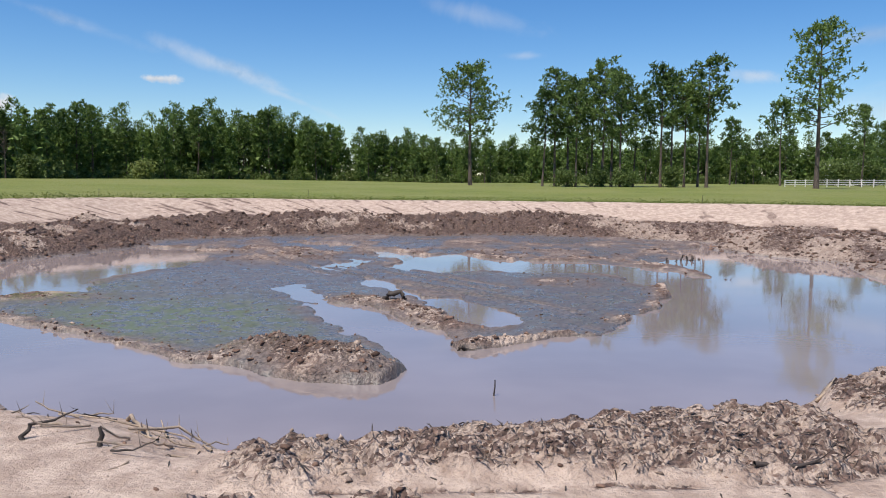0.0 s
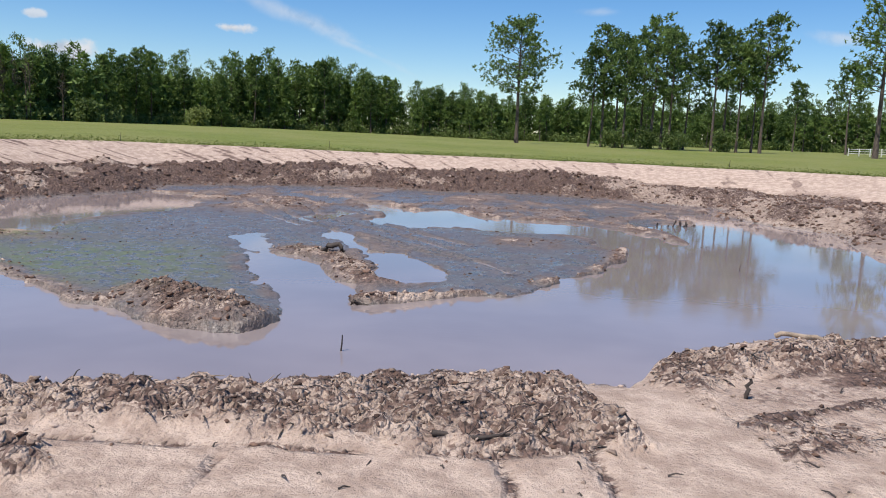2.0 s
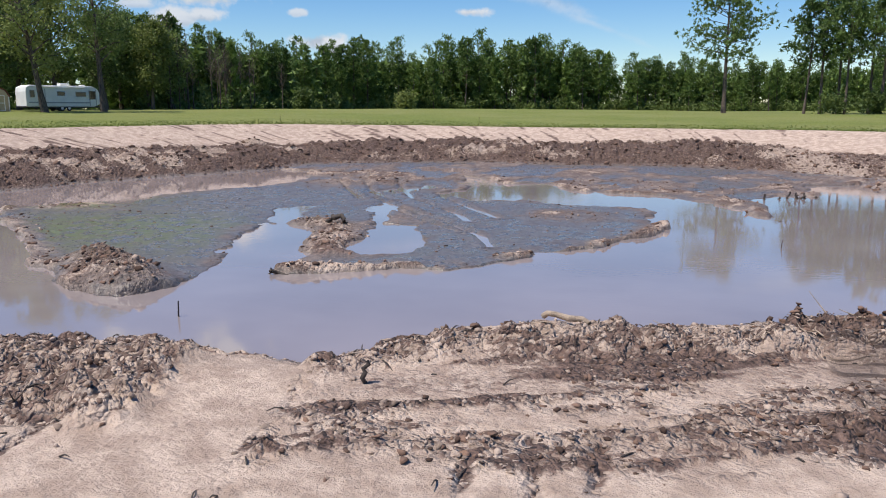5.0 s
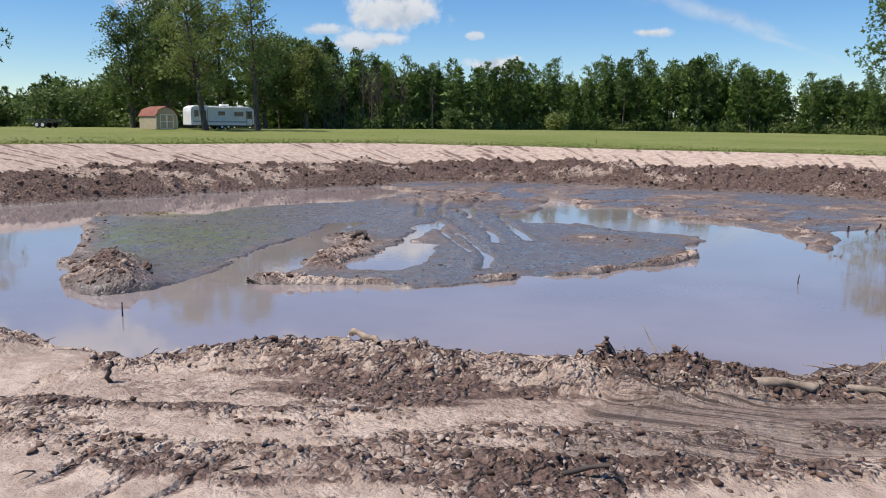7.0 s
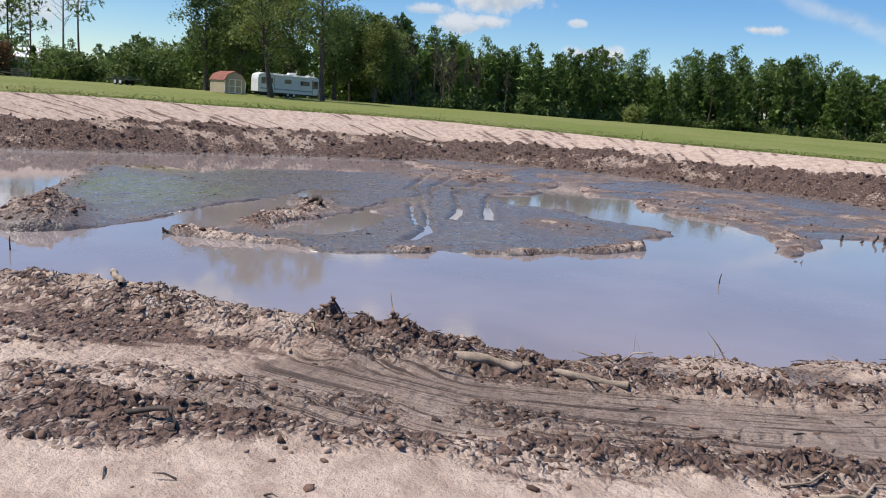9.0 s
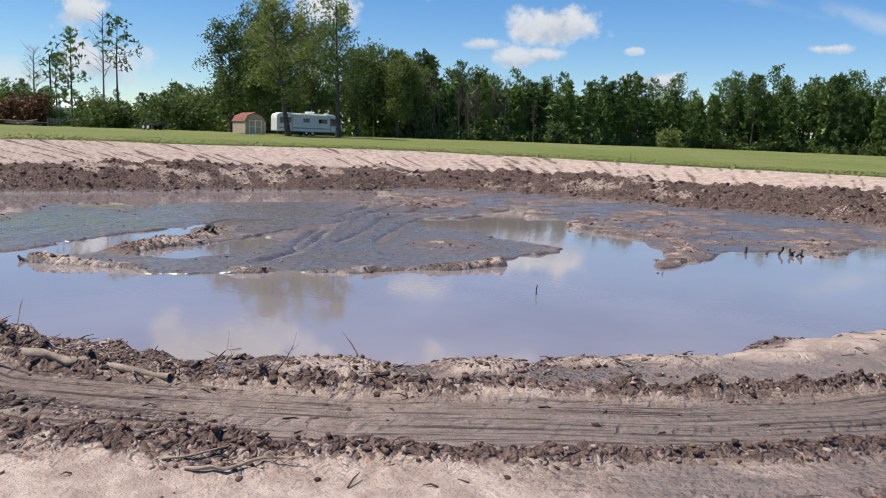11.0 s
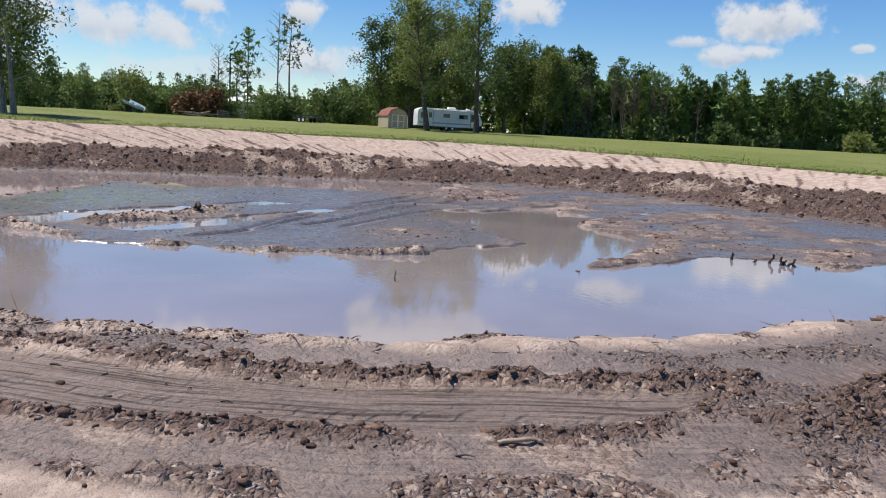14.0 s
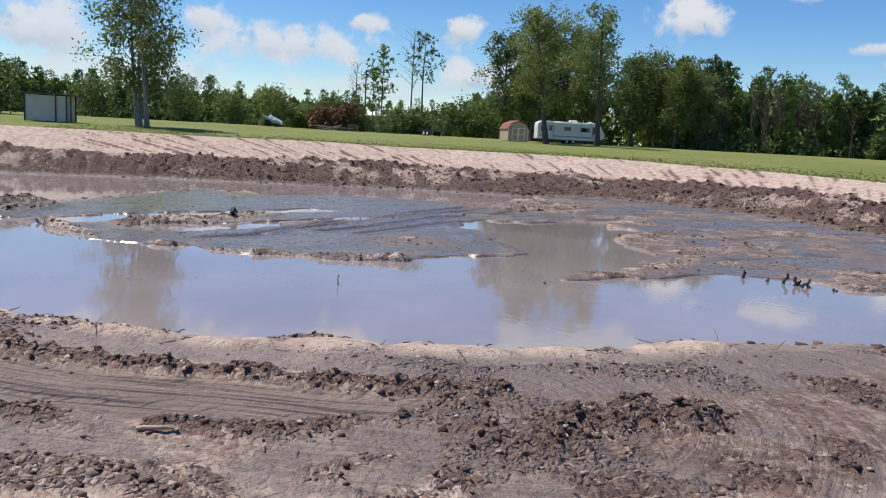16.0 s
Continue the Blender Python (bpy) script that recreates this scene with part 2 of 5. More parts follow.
def water_material():
    m, nt, b = material("muddy_water", 0.035)
    p = position(nt)
    b.inputs["IOR"].default_value = 1.85
    cloudy = noise_node(nt, p, 0.22, 3)
    nt.links.new(mix_node(nt, ramp_node(nt, cloudy, 0.3, 0.7), (0.218, 0.184, 0.182), (0.268, 0.227, 0.225)), b.inputs["Base Color"])
    stretch = nt.nodes.new("ShaderNodeMapping")
    stretch.inputs["Rotation"].default_value = (0, 0, radians(35))
    stretch.inputs["Scale"].default_value = (1.0, 2.2, 1.0)
    nt.links.new(p, stretch.inputs[0])
    ripple = noise_node(nt, stretch.outputs[0], 3.0, 3, 0.5)
    calm = ramp_node(nt, noise_node(nt, p, 0.16, 2), 0.4, 0.65, 0.15, 1.0)
    bump(nt, b, math_node(nt, "MULTIPLY", ripple, calm), 0.12, 0.02)
    return m


def leaf_material(name, dark, light, thin=0.25):
    m, nt, b = material(name, 0.6, 0.0, 0.3)
    geo = nt.nodes.new("ShaderNodeNewGeometry")
    info = nt.nodes.new("ShaderNodeObjectInfo")
    tone = math_node(nt, "MULTIPLY_ADD", info.outputs["Random"], 0.5, math_node(nt, "MULTIPLY", geo.outputs["Random Per Island"], 0.6))
    c = mix_node(nt, ramp_node(nt, tone, 0.1, 1.0), dark, light)
    nt.links.new(c, b.inputs["Base Color"])
    thru = nt.nodes.new("ShaderNodeBsdfTranslucent")
    nt.links.new(c, thru.inputs["Color"])
    mix = nt.nodes.new("ShaderNodeMixShader")
    mix.inputs[0].default_value = thin
    nt.links.new(b.outputs[0], mix.inputs[1])
    nt.links.new(thru.outputs[0], mix.inputs[2])
    nt.links.new(mix.outputs[0], nt.nodes["Material Output"].inputs["Surface"])
    return m


def bark_material(name, dark, light):
    m, nt, b = material(name, 0.9)
    p = nt.nodes.new("ShaderNodeTexCoord").outputs["Object"]
    mp = nt.nodes.new("ShaderNodeMapping")
    mp.inputs["Scale"].default_value = (5, 5, 1.2)
    nt.links.new(p, mp.inputs[0])
    n = noise_node(nt, mp.outputs[0], 2.0, 5, 0.65)
    nt.links.new(mix_node(nt, ramp_node(nt, n, 0.35, 0.65), dark, light), b.inputs["Base Color"])
    bump(nt, b, n, 0.8, 0.04)
    return m


def clod_material(name, dark, light):
    m, nt, b = material(name, 0.92)
    p = position(nt)
    geo = nt.nodes.new("ShaderNodeNewGeometry")
    tone = math_node(nt, "MULTIPLY_ADD", geo.outputs["Random Per Island"], 0.7, math_node(nt, "MULTIPLY_ADD", noise_node(nt, p, 9, 4, 0.6), 0.9, -0.3))
    nt.links.new(mix_node(nt, ramp_node(nt, tone, 0.05, 1.0), dark, light), b.inputs["Base Color"])
    bump(nt, b, noise_node(nt, p, 40, 4, 0.6), 0.7, 0.02)
    return m


EARTH, WATER = ground_material(), water_material()
NEEDLES = leaf_material("pine_needles", (0.045, 0.085, 0.024), (0.180, 0.260, 0.068))
NEEDLES_FAR = leaf_material("woodland_foliage", (0.038, 0.075, 0.018), (0.185, 0.270, 0.062))
LEAVES = leaf_material("broad_leaves", (0.055, 0.090, 0.024), (0.190, 0.250, 0.075), 0.4)
LEAVES_RUST = leaf_material("dead_fronds", (0.055, 0.035, 0.018), (0.20, 0.105, 0.050), 0.2)
LEAVES_GRASS = leaf_material("grass_blades", (0.085, 0.125, 0.022), (0.22, 0.25, 0.06), 0.4)
LEAVES_PALE = leaf_material("pale_leaves", (0.095, 0.128, 0.030), (0.25, 0.29, 0.085), 0.4)
BARK = bark_material("pine_bark", (0.045, 0.034, 0.028), (0.15, 0.115, 0.092))
BARK_GREY = bark_material("grey_bark", (0.11, 0.10, 0.09), (0.30, 0.28, 0.25))
CLOD_PALE = clod_material("dry_clods", (0.17, 0.122, 0.094), (0.47, 0.362, 0.294))
CLOD_DARK = clod_material("dark_clods", (0.048, 0.026, 0.018), (0.215, 0.130, 0.093))
WOOD = plain("weathered_wood", (0.33, 0.255, 0.19), 0.85, 0, 0.35, 4.0, 0.01)
WOOD_DARK = plain("wet_wood", (0.055, 0.042, 0.035), 0.8, 0, 0.3, 4.0, 0.01)


# ---- numpy helpers ----
RNG = np.random.default_rng(7)
LATTICE = RNG.random((256, 256))


def vnoise(x, y, seed=0):
    """Smooth lattice noise, 0 to 1."""
    x, y = x + 37.3 * seed, y + 91.7 * seed
    xi, yi = np.floor(x).astype(int), np.floor(y).astype(int)
    fx, fy = x - xi, y - yi
    fx, fy = fx * fx * (3 - 2 * fx), fy * fy * (3 - 2 * fy)
    a, b = LATTICE[xi & 255, yi & 255], LATTICE[(xi + 1) & 255, yi & 255]
    c, d = LATTICE[xi & 255, (yi + 1) & 255], LATTICE[(xi + 1) & 255, (yi + 1) & 255]
    return (a * (1 - fx) + b * fx) * (1 - fy) + (c * (1 - fx) + d * fx) * fy


def fbm(x, y, size, octaves=4, seed=0, gain=0.5):
    total, amp, norm = 0.0, 1.0, 0.0
    for o in range(octaves):
        ca, sa = math.cos(0.7 * o + seed), math.sin(0.7 * o + seed)
        total = total + amp * vnoise((ca * x - sa * y) / size, (sa * x + ca * y) / size, seed + o)
        norm, amp, size = norm + amp, amp * gain, size / 2.03
    return total / norm


def sstep(v, lo, hi):
    t = np.clip((v - lo) / (hi - lo), 0, 1)
    return t * t * (3 - 2 * t)


def signed(x, y, poly):
    """Distance to a closed outline; positive inside."""
    best, inside = np.full(x.shape, 1e9), np.zeros(x.shape, bool)
    for (ax, ay), (bx, by) in zip(poly, poly[1:] + poly[:1]):
        dx, dy = bx - ax, by - ay
        t = np.clip(((x - ax) * dx + (y - ay) * dy) / (dx * dx + dy * dy), 0, 1)
        best = np.minimum(best, (x - ax - t * dx) ** 2 + (y - ay - t * dy) ** 2)
        if ay != by:
            inside ^= ((ay > y) != (by > y)) & (x < dx * (y - ay) / (by - ay) + ax)
    return np.where(inside, 1, -1) * np.sqrt(best)


def along(x, y, line):
    """Distance to an open line."""
    best = np.full(x.shape, 1e9)
    for (ax, ay), (bx, by) in zip(line, line[1:]):
        dx, dy = bx - ax, by - ay
        t = np.clip(((x - ax) * dx + (y - ay) * dy) / (dx * dx + dy * dy), 0, 1)
        best = np.minimum(best, (x - ax - t * dx) ** 2 + (y - ay - t * dy) ** 2)
    return np.sqrt(best)


# ---- plan of the excavation ----
WATER_Z = -1.04
SHORE_NEAR = [(-24, 13), (-16, 14), (-11, 13.3), (-7, 12.3), (-4.6, 11.4), (-2.4, 10.4), (0, 10.9), (2, 11.4), (3.6, 12.1), (5.6, 12.4),
              (6.4, 13.8), (8, 15.2), (10.5, 16.0), (12.8, 17.2), (14.1, 18.6), (15.2, 20.1), (16.2, 21.9), (17.3, 23.8), (18.2, 25.9), (18.6, 28.2), (18.7, 31)]
SHORE_FAR = [(18.8, 35.4), (19.3, 40.2), (17.5, 42.6), (15.6, 47), (17.1, 52), (12.6, 55), (5.7, 57.5), (-1.5, 56.2), (-8, 57), (-13.6, 54.5),
             (-18.5, 51), (-18, 46.5), (-20.2, 40), (-21.8, 36), (-22.2, 30), (-24, 22)]
POND = SHORE_NEAR + SHORE_FAR
FLAT_WEST = [(-16.6, 25.2), (-14.3, 23.4), (-11.2, 21.3), (-8.2, 19.2), (-6, 17.5), (-4.3, 16.6), (-2.6, 15.9), (-1.3, 15.6), (-0.9, 16.8),
             (-1.2, 18.2), (-2, 20), (-3, 21.5), (-3.7, 22.8), (-4.2, 24.1), (-4.3, 25.7), (-5.5, 27.4), (-6.4, 29.3), (-5.7, 30.2),
             (-4.9, 28.3), (-4, 26), (-2.6, 25.2), (-1.7, 24.2), (-1.4, 22.7), (-0.7, 21.6), (0, 21.3)]
FLAT_EAST = [(0.35, 18.9), (1.8, 19.5), (3, 20.4), (4.3, 20.6), (4.9, 21.8), (5.6, 23.3), (6.8, 24.7), (7.7, 26.7), (8.3, 29.6), (7.5, 31.2),
             (7.7, 33.6), (5.9, 34.6), (3.4, 35.5), (1.1, 35.3), (-1.7, 35)]
FLAT_NORTH = [(-2.8, 36.9), (-2, 38.6), (-4.7, 45.5), (-3, 44.7), (-1.1, 42.1), (0.9, 43.4), (2.8, 40.2), (4.7, 39.5), (7.2, 39.4), (8.2, 38.2),
              (10.1, 36.1), (11.5, 33.2), (11.3, 36.5), (10.7, 39), (12, 41), (13.6, 41.8), (13.4, 46.5), (15.6, 48), (18, 53),
              (13, 60), (-2, 62), (-16, 60), (-22, 52), (-18, 46.5), (-14.8, 45.5), (-13.0, 41.8), (-11.9, 38.6), (-13.5, 34.8), (-14.2, 31.2), (-13.0, 28.2), (-15.2, 26.7)]
FLATS = FLAT_WEST + FLAT_EAST + FLAT_NORTH
POOL = [(0.6, 21.7), (-0.2, 24.3), (-1.2, 27), (-3.2, 31.1), (-3.1, 32.1), (-1.7, 29.9), (-0.7, 27.2), (0.5, 27.1), (2.2, 23.8), (2.5, 22.5), (2, 21.8), (1.3, 21.5)]
LIP = [(-34, 5), (-34.5, 20), (-34.2, 36), (-32.5, 45), (-29, 53.5), (-24.5, 60), (-16, 65.5), (-5, 68), (6, 68.5), (15, 66.5), (23, 62),
       (29, 57), (36, 48), (42, 36), (46, 20), (42, -2), (26, -16), (0, -20), (-20, -16), (-31, -6)]
RAMP = [(5.45, 11.0), (5.95, 9.9), (6.25, 9.0), (6.5, 8.1), (6.6, 6.3)]
RAMP_EDGE = [(6.5, 10.4), (6.9, 9.6), (7.15, 8.8), (7.35, 8.0), (7.4, 7.2)]
MID_ROWS = [[(7.2, 8.9), (8.7, 9.6), (9.7, 10.2), (11.0, 10.9), (12.5, 11.6), (13.7, 12.6), (15.4, 14.0), (17.3, 15.9)], [(10.6, 10.7), (11.7, 12.2), (13.2, 13.2), (14.3, 14.3), (16.2, 15.6)]]
SAND_LINE = [(-30, 6.9), (-1.4, 7.4), (0.5, 7.9), (2.8, 8.1), (4.9, 8.6), (6.7, 8.6), (8.7, 9.4), (9.7, 9.9), (11.0, 10.5), (12.6, 11.3), (14.0, 12.6), (16.5, 14.3), (17.7, 15.8), (18.8, 16.9), (20.2, 17.8), (21.5, 18.9), (22.6, 20.8), (23.2, 21.9), (23.9, 23.8), (24.1, 25.3), (24.6, 27.2), (24.8, 30.0), (25, 35), (40, 40), (60, 10), (30, -30), (-30, -30)]
PALE_PATCH = [(8.6, 9.75), (8.9, 10.4), (10.0, 11.1), (10.9, 11.6), (10.3, 10.8), (9.3, 10.0)]
CAPS = [(15.3, 18.3, 0.75), (16.4, 20.0, 0.7), (17.2, 21.4, 0.45), (17.9, 22.6, 0.8), (18.8, 24.0, 0.7), (19.2, 25.4, 0.75), (19.4, 27.2, 0.9), (19.6, 29.0, 0.6), (19.8, 31.2, 0.8)]
CLUMP = [(-2.4, 6.7), (-1.2, 6.8), (-0.3, 7.0)]
HEAP_WEST = [(-2.6, 8.0), (-2.1, 9.5), (-0.5, 10.5), (1.6, 11.1), (3.5, 11.8), (5.0, 11.2), (5.3, 9.9), (5.6, 9.2), (5.8, 8.5), (5.2, 8.35), (4.0, 8.1), (3.1, 8.15), (1.6, 7.85), (0.3, 8.0), (-0.8, 7.75), (-1.8, 7.5)]
HEAP_EAST = [(5.9, 11.4), (6.6, 13.2), (8.8, 14.5), (10.9, 15.3), (12.9, 15.7), (13.8, 15.6), (13.5, 14.9), (12.6, 14.1), (10.3, 13.0), (8.4, 12.0), (7.3, 11.3), (6.7, 10.6)]
SAND_CAP = [(7.0, 12.9), (8.0, 14.4), (9.2, 15.1), (11.4, 15.8), (11.8, 15.2), (10.2, 14.2), (9.2, 13.4), (8.2, 12.6)]
DARK_STRIP = [(7.2, 10.5), (8.4, 11.2), (9.7, 12.1), (11.6, 13.1), (13.1, 14.2), (15.5, 15.8)]
WINDROW = [(11.8, 14.6), (13.6, 15.2), (14.8, 16.2), (16.4, 17.8), (17.6, 19.3), (18.9, 20.7), (20.0, 22.4), (20.6, 23.8), (21.3, 25.2), (21.9, 27.0)]
WINDROW_2 = [(12.0, 11.4), (14.2, 13.2), (15.5, 14.4), (16.9, 15.5), (18.7, 17.5), (19.9, 19.0), (20.9, 20.5), (21.9, 22.4), (22.6, 24.2), (22.4, 25.5), (22.0, 26.7)]
RING = [(22.9, 26.1), (23.4, 26.4), (23.5, 26.8), (23.1, 27.3), (22.9, 28.2), (23.1, 29.2)]
RUTS = [[(1.4, 7.5), (1.45, 6.9), (1.35, 6.0)], [(4.05, 8.1), (4.2, 7.5), (4.35, 6.4)], [(-1.2, 7.5), (1.4, 7.75), (3.9, 8.05), (5.2, 8.5)], [(8.8, 9.6), (9.05, 8.7)], [(9.3, 9.9), (9.65, 8.8)], [(9.9, 10.1), (10.05, 9.1)], [(12.0, 10.9), (12.9, 10.4)], [(5.0, 8.4), (5.2, 7.4), (5.15, 6.2)]]


def lumpy(x, y, size, seed):
    """Rounded lumps of earth, one in each cell of that size: their height."""
    x = x + 0.35 * size * (vnoise(x / size * 2.1, y / size * 2.1, seed + 1) - 0.5)
    y = y + 0.35 * size * (vnoise(x / size * 2.1, y / size * 2.1, seed + 2) - 0.5)
    u, v = x / size, y / size
    iu, iv = np.floor(u).astype(int), np.floor(v).astype(int)
    best = np.zeros(x.shape)
    for a in (-1, 0, 1):
        for b in (-1, 0, 1):
            cu, cv = iu + a, iv + b
            ju, jv = LATTICE[(cu + 7 * seed) & 255, cv & 255], LATTICE[cu & 255, (cv + 13 * seed) & 255]
            r = 0.30 + 0.42 * LATTICE[(cu + 31 * seed) & 255, (cv + 17 * seed) & 255]
            q = ((u - cu - ju) ** 2 + (v - cv - jv) ** 2) / (r * r)
            best = np.maximum(best, r * np.sqrt(np.clip(1 - q, 0, 1)))
    return best * size


def drag_h(x, y):
    return fbm((0.83 * x + 0.55 * y) * 0.14, -0.55 * x + 0.83 * y, 0.45, 4, 117, 0.6)


def lie(x, y, detail=True):
    """Height of the ground and its masks at x, y (arrays)."""
    shore, lip, flats, pool = signed(x, y, POND), signed(x, y, LIP), signed(x, y, FLATS), signed(x, y, POOL)
    wob = fbm(x, y, 2.2, 4, 3) - 0.5
    shore_w = shore + 1.0 * (fbm(x, y, 1.6, 4, 5) - 0.5)
    flats_w = np.minimum(flats, -pool) + 1.1 * (fbm(x, y, 1.3, 5, 9, 0.6) - 0.5)
    a = -shore_w
    n = -0.55 * x + 0.83 * y
    near = 1 - sstep(n, 15, 22)
    lip_z = 1.25 + 0.35 * sstep(-x, 0, 35)
    # lawn outside the lip
    lawn = lip_z + 0.75 * sstep(-lip, 0, 70) + 0.45 * sstep(-x, 20, 75) + 0.25 * (fbm(x, y, 14, 2, 21) - 0.5)
    # cut slope and muddy bench
    mud = WATER_Z + 0.90 * sstep(a, -0.2, 3.6) + (0.30 - 0.35 * sstep(x, 8, 16)) * sstep(a, 3.0, 6.5) + 0.60 * (fbm(x, y, 3.2, 3, 31) - 0.45) * sstep(a, 0, 1.5)
    lump = np.abs(fbm(x, y, 1.1, 5, 41, 0.65) - 0.5)
    cut = lip_z - (lip_z + 0.30) * np.maximum(lip + 0.7 * wob, 0) / 6.2 - 0.25 * sstep(lip, 4, 7)
    on_cut = sstep(cut - mud, -0.05, 0.15)
    far_bank = np.maximum(mud - 0.12 + (1.25 * lump + 0.55 * lumpy(x, y, 0.8, 4)) * (1 - 0.6 * sstep(x, 9, 16)) * (1 - on_cut) * sstep(a, 0.2, 1.5), cut)
    # plateau on the near side
    g = 0.02 - 0.021 * x
    crest = 0.60 * sstep(a, -0.1, 0.6) + 0.40 * sstep(a, 0.3, 2.4)
    rubble = np.abs(fbm(x, y, 0.42, 4, 61, 0.65) - 0.5)
    fine = np.abs(fbm(x, y, 0.22, 3, 63, 0.6) - 0.5)
    big, mid, small = lumpy(x, y, 0.36, 3), lumpy(x, y, 0.19, 5), lumpy(x, y, 0.11, 8)
    ramp = sstep(0.74 - along(x, y, RAMP) + 0.25 * wob, 0, 0.2)
    ragged = 0.9 * (fbm(x, y, 0.7, 3, 67) - 0.5)
    cap = sstep(signed(x, y, SAND_CAP) + ragged, -0.1, 0.35)
    heap_w = np.maximum(sstep(signed(x, y, HEAP_WEST) + 0.7 * ragged, -0.15, 0.3), 0.8 * sstep(0.32 - along(x, y, CLUMP) + 0.8 * ragged, 0, 0.2))
    heap_e = sstep(signed(x, y, HEAP_EAST) + 0.7 * ragged, -0.15, 0.3)
    clodz = np.maximum(heap_w, heap_e * (1 - 0.85 * cap)) * (1 - ramp)
    clodz = np.maximum(clodz, 0.8 * sstep(0.16 - along(x, y, RAMP_EDGE) + 0.5 * ragged, 0, 0.2))
    d1, d2 = along(x, y, WINDROW), along(x, y, WINDROW_2)
    thick = 0.6 + 0.8 * fbm(x, y, 1.2, 2, 73)
    row_m = np.exp(-((d1 + 0.30 * wob) / (0.19 * thick)) ** 2) * sstep(fbm(x, y, 1.6, 2, 71), 0.22, 0.42)
    row2 = np.exp(-((d2 + 0.35 * wob) / (0.17 * thick)) ** 2) * sstep(fbm(x, y, 1.3, 2, 75), 0.28, 0.46)
    ring_m = np.exp(-((along(x, y, RING) + 0.4 * wob) / 0.26) ** 2)
    lane = sstep(signed(x, y, WINDROW + WINDROW_2[::-1]), 0.0, 0.3) * (1 - row_m) * (1 - row2)
    sand_side = sstep(signed(x, y, SAND_LINE) + 1.1 * wob + 0.5 * ragged, -0.1, 0.25)
    drag = drag_h(x, y)
    patch = sstep(signed(x, y, PALE_PATCH) + 0.5 * ragged, -0.05, 0.2)
    middle = (1 - sand_side) * (1 - lane) * (1 - clodz) * (1 - ramp) * (1 - patch) * sstep(x, 6.6, 7.2)
    loose = np.zeros_like(x)
    for line in MID_ROWS:
        loose = np.maximum(loose, np.exp(-((along(x, y, line) + 0.5 * ragged) / 0.26) ** 2) * sstep(fbm(x, y, 0.8, 2, 65), 0.30, 0.5))
    loose = np.maximum(loose, 0.75 * middle * (1 - sstep(x, 17, 19)) * sstep(0.4 * fbm(x, y, 0.9, 3, 65) + 0.6 * drag, 0.48, 0.55))
    loose = np.maximum(loose, 0.9 * sstep(x, 19, 20.5) * (1 - lane) * sstep(d2, 0.7, 1.0) * sstep(0.5 * fbm(x, y, 0.9, 3, 69) + 0.5 * drag, 0.50, 0.56) * (d1 > d2))
    loose = np.maximum(loose, 0.8 * sstep(y, 25, 26.5) * (1 - lane) * sstep(a, 1.6, 2.4) * sstep(0.6 * fbm(x, y, 0.8, 3, 83) + 0.4 * drag, 0.51, 0.57))
    loose = loose * (1 - clodz) * (1 - ramp)
    strip = np.exp(-(along(x, y, DARK_STRIP) / 0.50) ** 2) * (1 - clodz) * (1 - ramp)
    rut = np.zeros_like(x)
    for line in RUTS:
        rut = np.maximum(rut, np.exp(-((along(x, y, line) + 0.06 * ragged) / 0.06) ** 2) * sstep(fbm(x, y, 0.9, 2, 77), 0.25, 0.45))
    top = g + 0.10 * (fbm(x, y, 4, 3, 51) - 0.5) + 0.035 * (drag - 0.5) * middle * (1 - sstep(x, 17, 20))
    top = top + 0.06 * heap_w + 0.12 * heap_e + 0.10 * cap + clodz * (0.50 * big + 0.62 * mid + 0.5 * small + 0.40 * (rubble - 0.1) + 0.16 * (fbm(x, y, 1.1, 3, 81) - 0.5)) + loose * (0.25 * mid + 0.55 * small + 0.02)
    top = top + row_m * (0.05 + 0.55 * big + 0.6 * mid + 0.5 * small) + row2 * (0.02 + 0.22 * big + 0.5 * mid + 0.5 * small) + ring_m * (0.06 + 0.7 * big + 0.5 * mid + 0.4 * small) - 0.03 * rut - 0.05 * lane
    spin = np.hypot(x - 25.0, y - 28.9)
    top = top + 0.025 * np.sin(spin * 2 * math.pi / 0.33 + 3 * wob) * (1 - sstep(spin, 1.6, 2.3)) + 0.010 * np.sin(d1 * 2 * math.pi / 0.31 + 2 * wob) * lane
    berm = np.exp(-((a - 0.6) / 0.4) ** 2) * sstep(fbm(x, y, 1.1, 2, 55), 0.40, 0.56)
    caps = np.zeros_like(x)
    for cx, cy, cr in CAPS:
        caps = np.maximum(caps, sstep(1.25 - np.hypot(x - cx, y - cy) / cr + 0.7 * ragged, 0.0, 0.55))
    caps = caps * sstep(a, 0.1, 0.4)
    berm = berm * (1 - caps) * (1 - cap)
    top = top + berm * (0.03 + 0.4 * big + 0.4 * mid) * (1 - caps) + 0.13 * caps
    near_bank = WATER_Z + (top - WATER_Z) * crest
    bank = near * near_bank + (1 - near) * far_bank
    # pond bed and mud flats
    rim = np.exp(-((flats_w - 0.35) / 0.35) ** 2) * sstep(fbm(x, y, 2.4, 3, 91), 0.40, 0.62)
    brink = sstep(flats_w, -0.1, 0.1) * np.exp(-(along(x, y, FLAT_EAST[:9]) / 0.42) ** 2)
    south_rim = brink * sstep(fbm(x, y, 1.3, 3, 93), 0.34, 0.52)
    mound = np.exp(-(((x + 3.0) * 0.86 - (y - 17.15) * 0.5) / 2.35) ** 4 - (((x + 3.0) * 0.5 + (y - 17.15) * 0.86) / 0.80) ** 2)
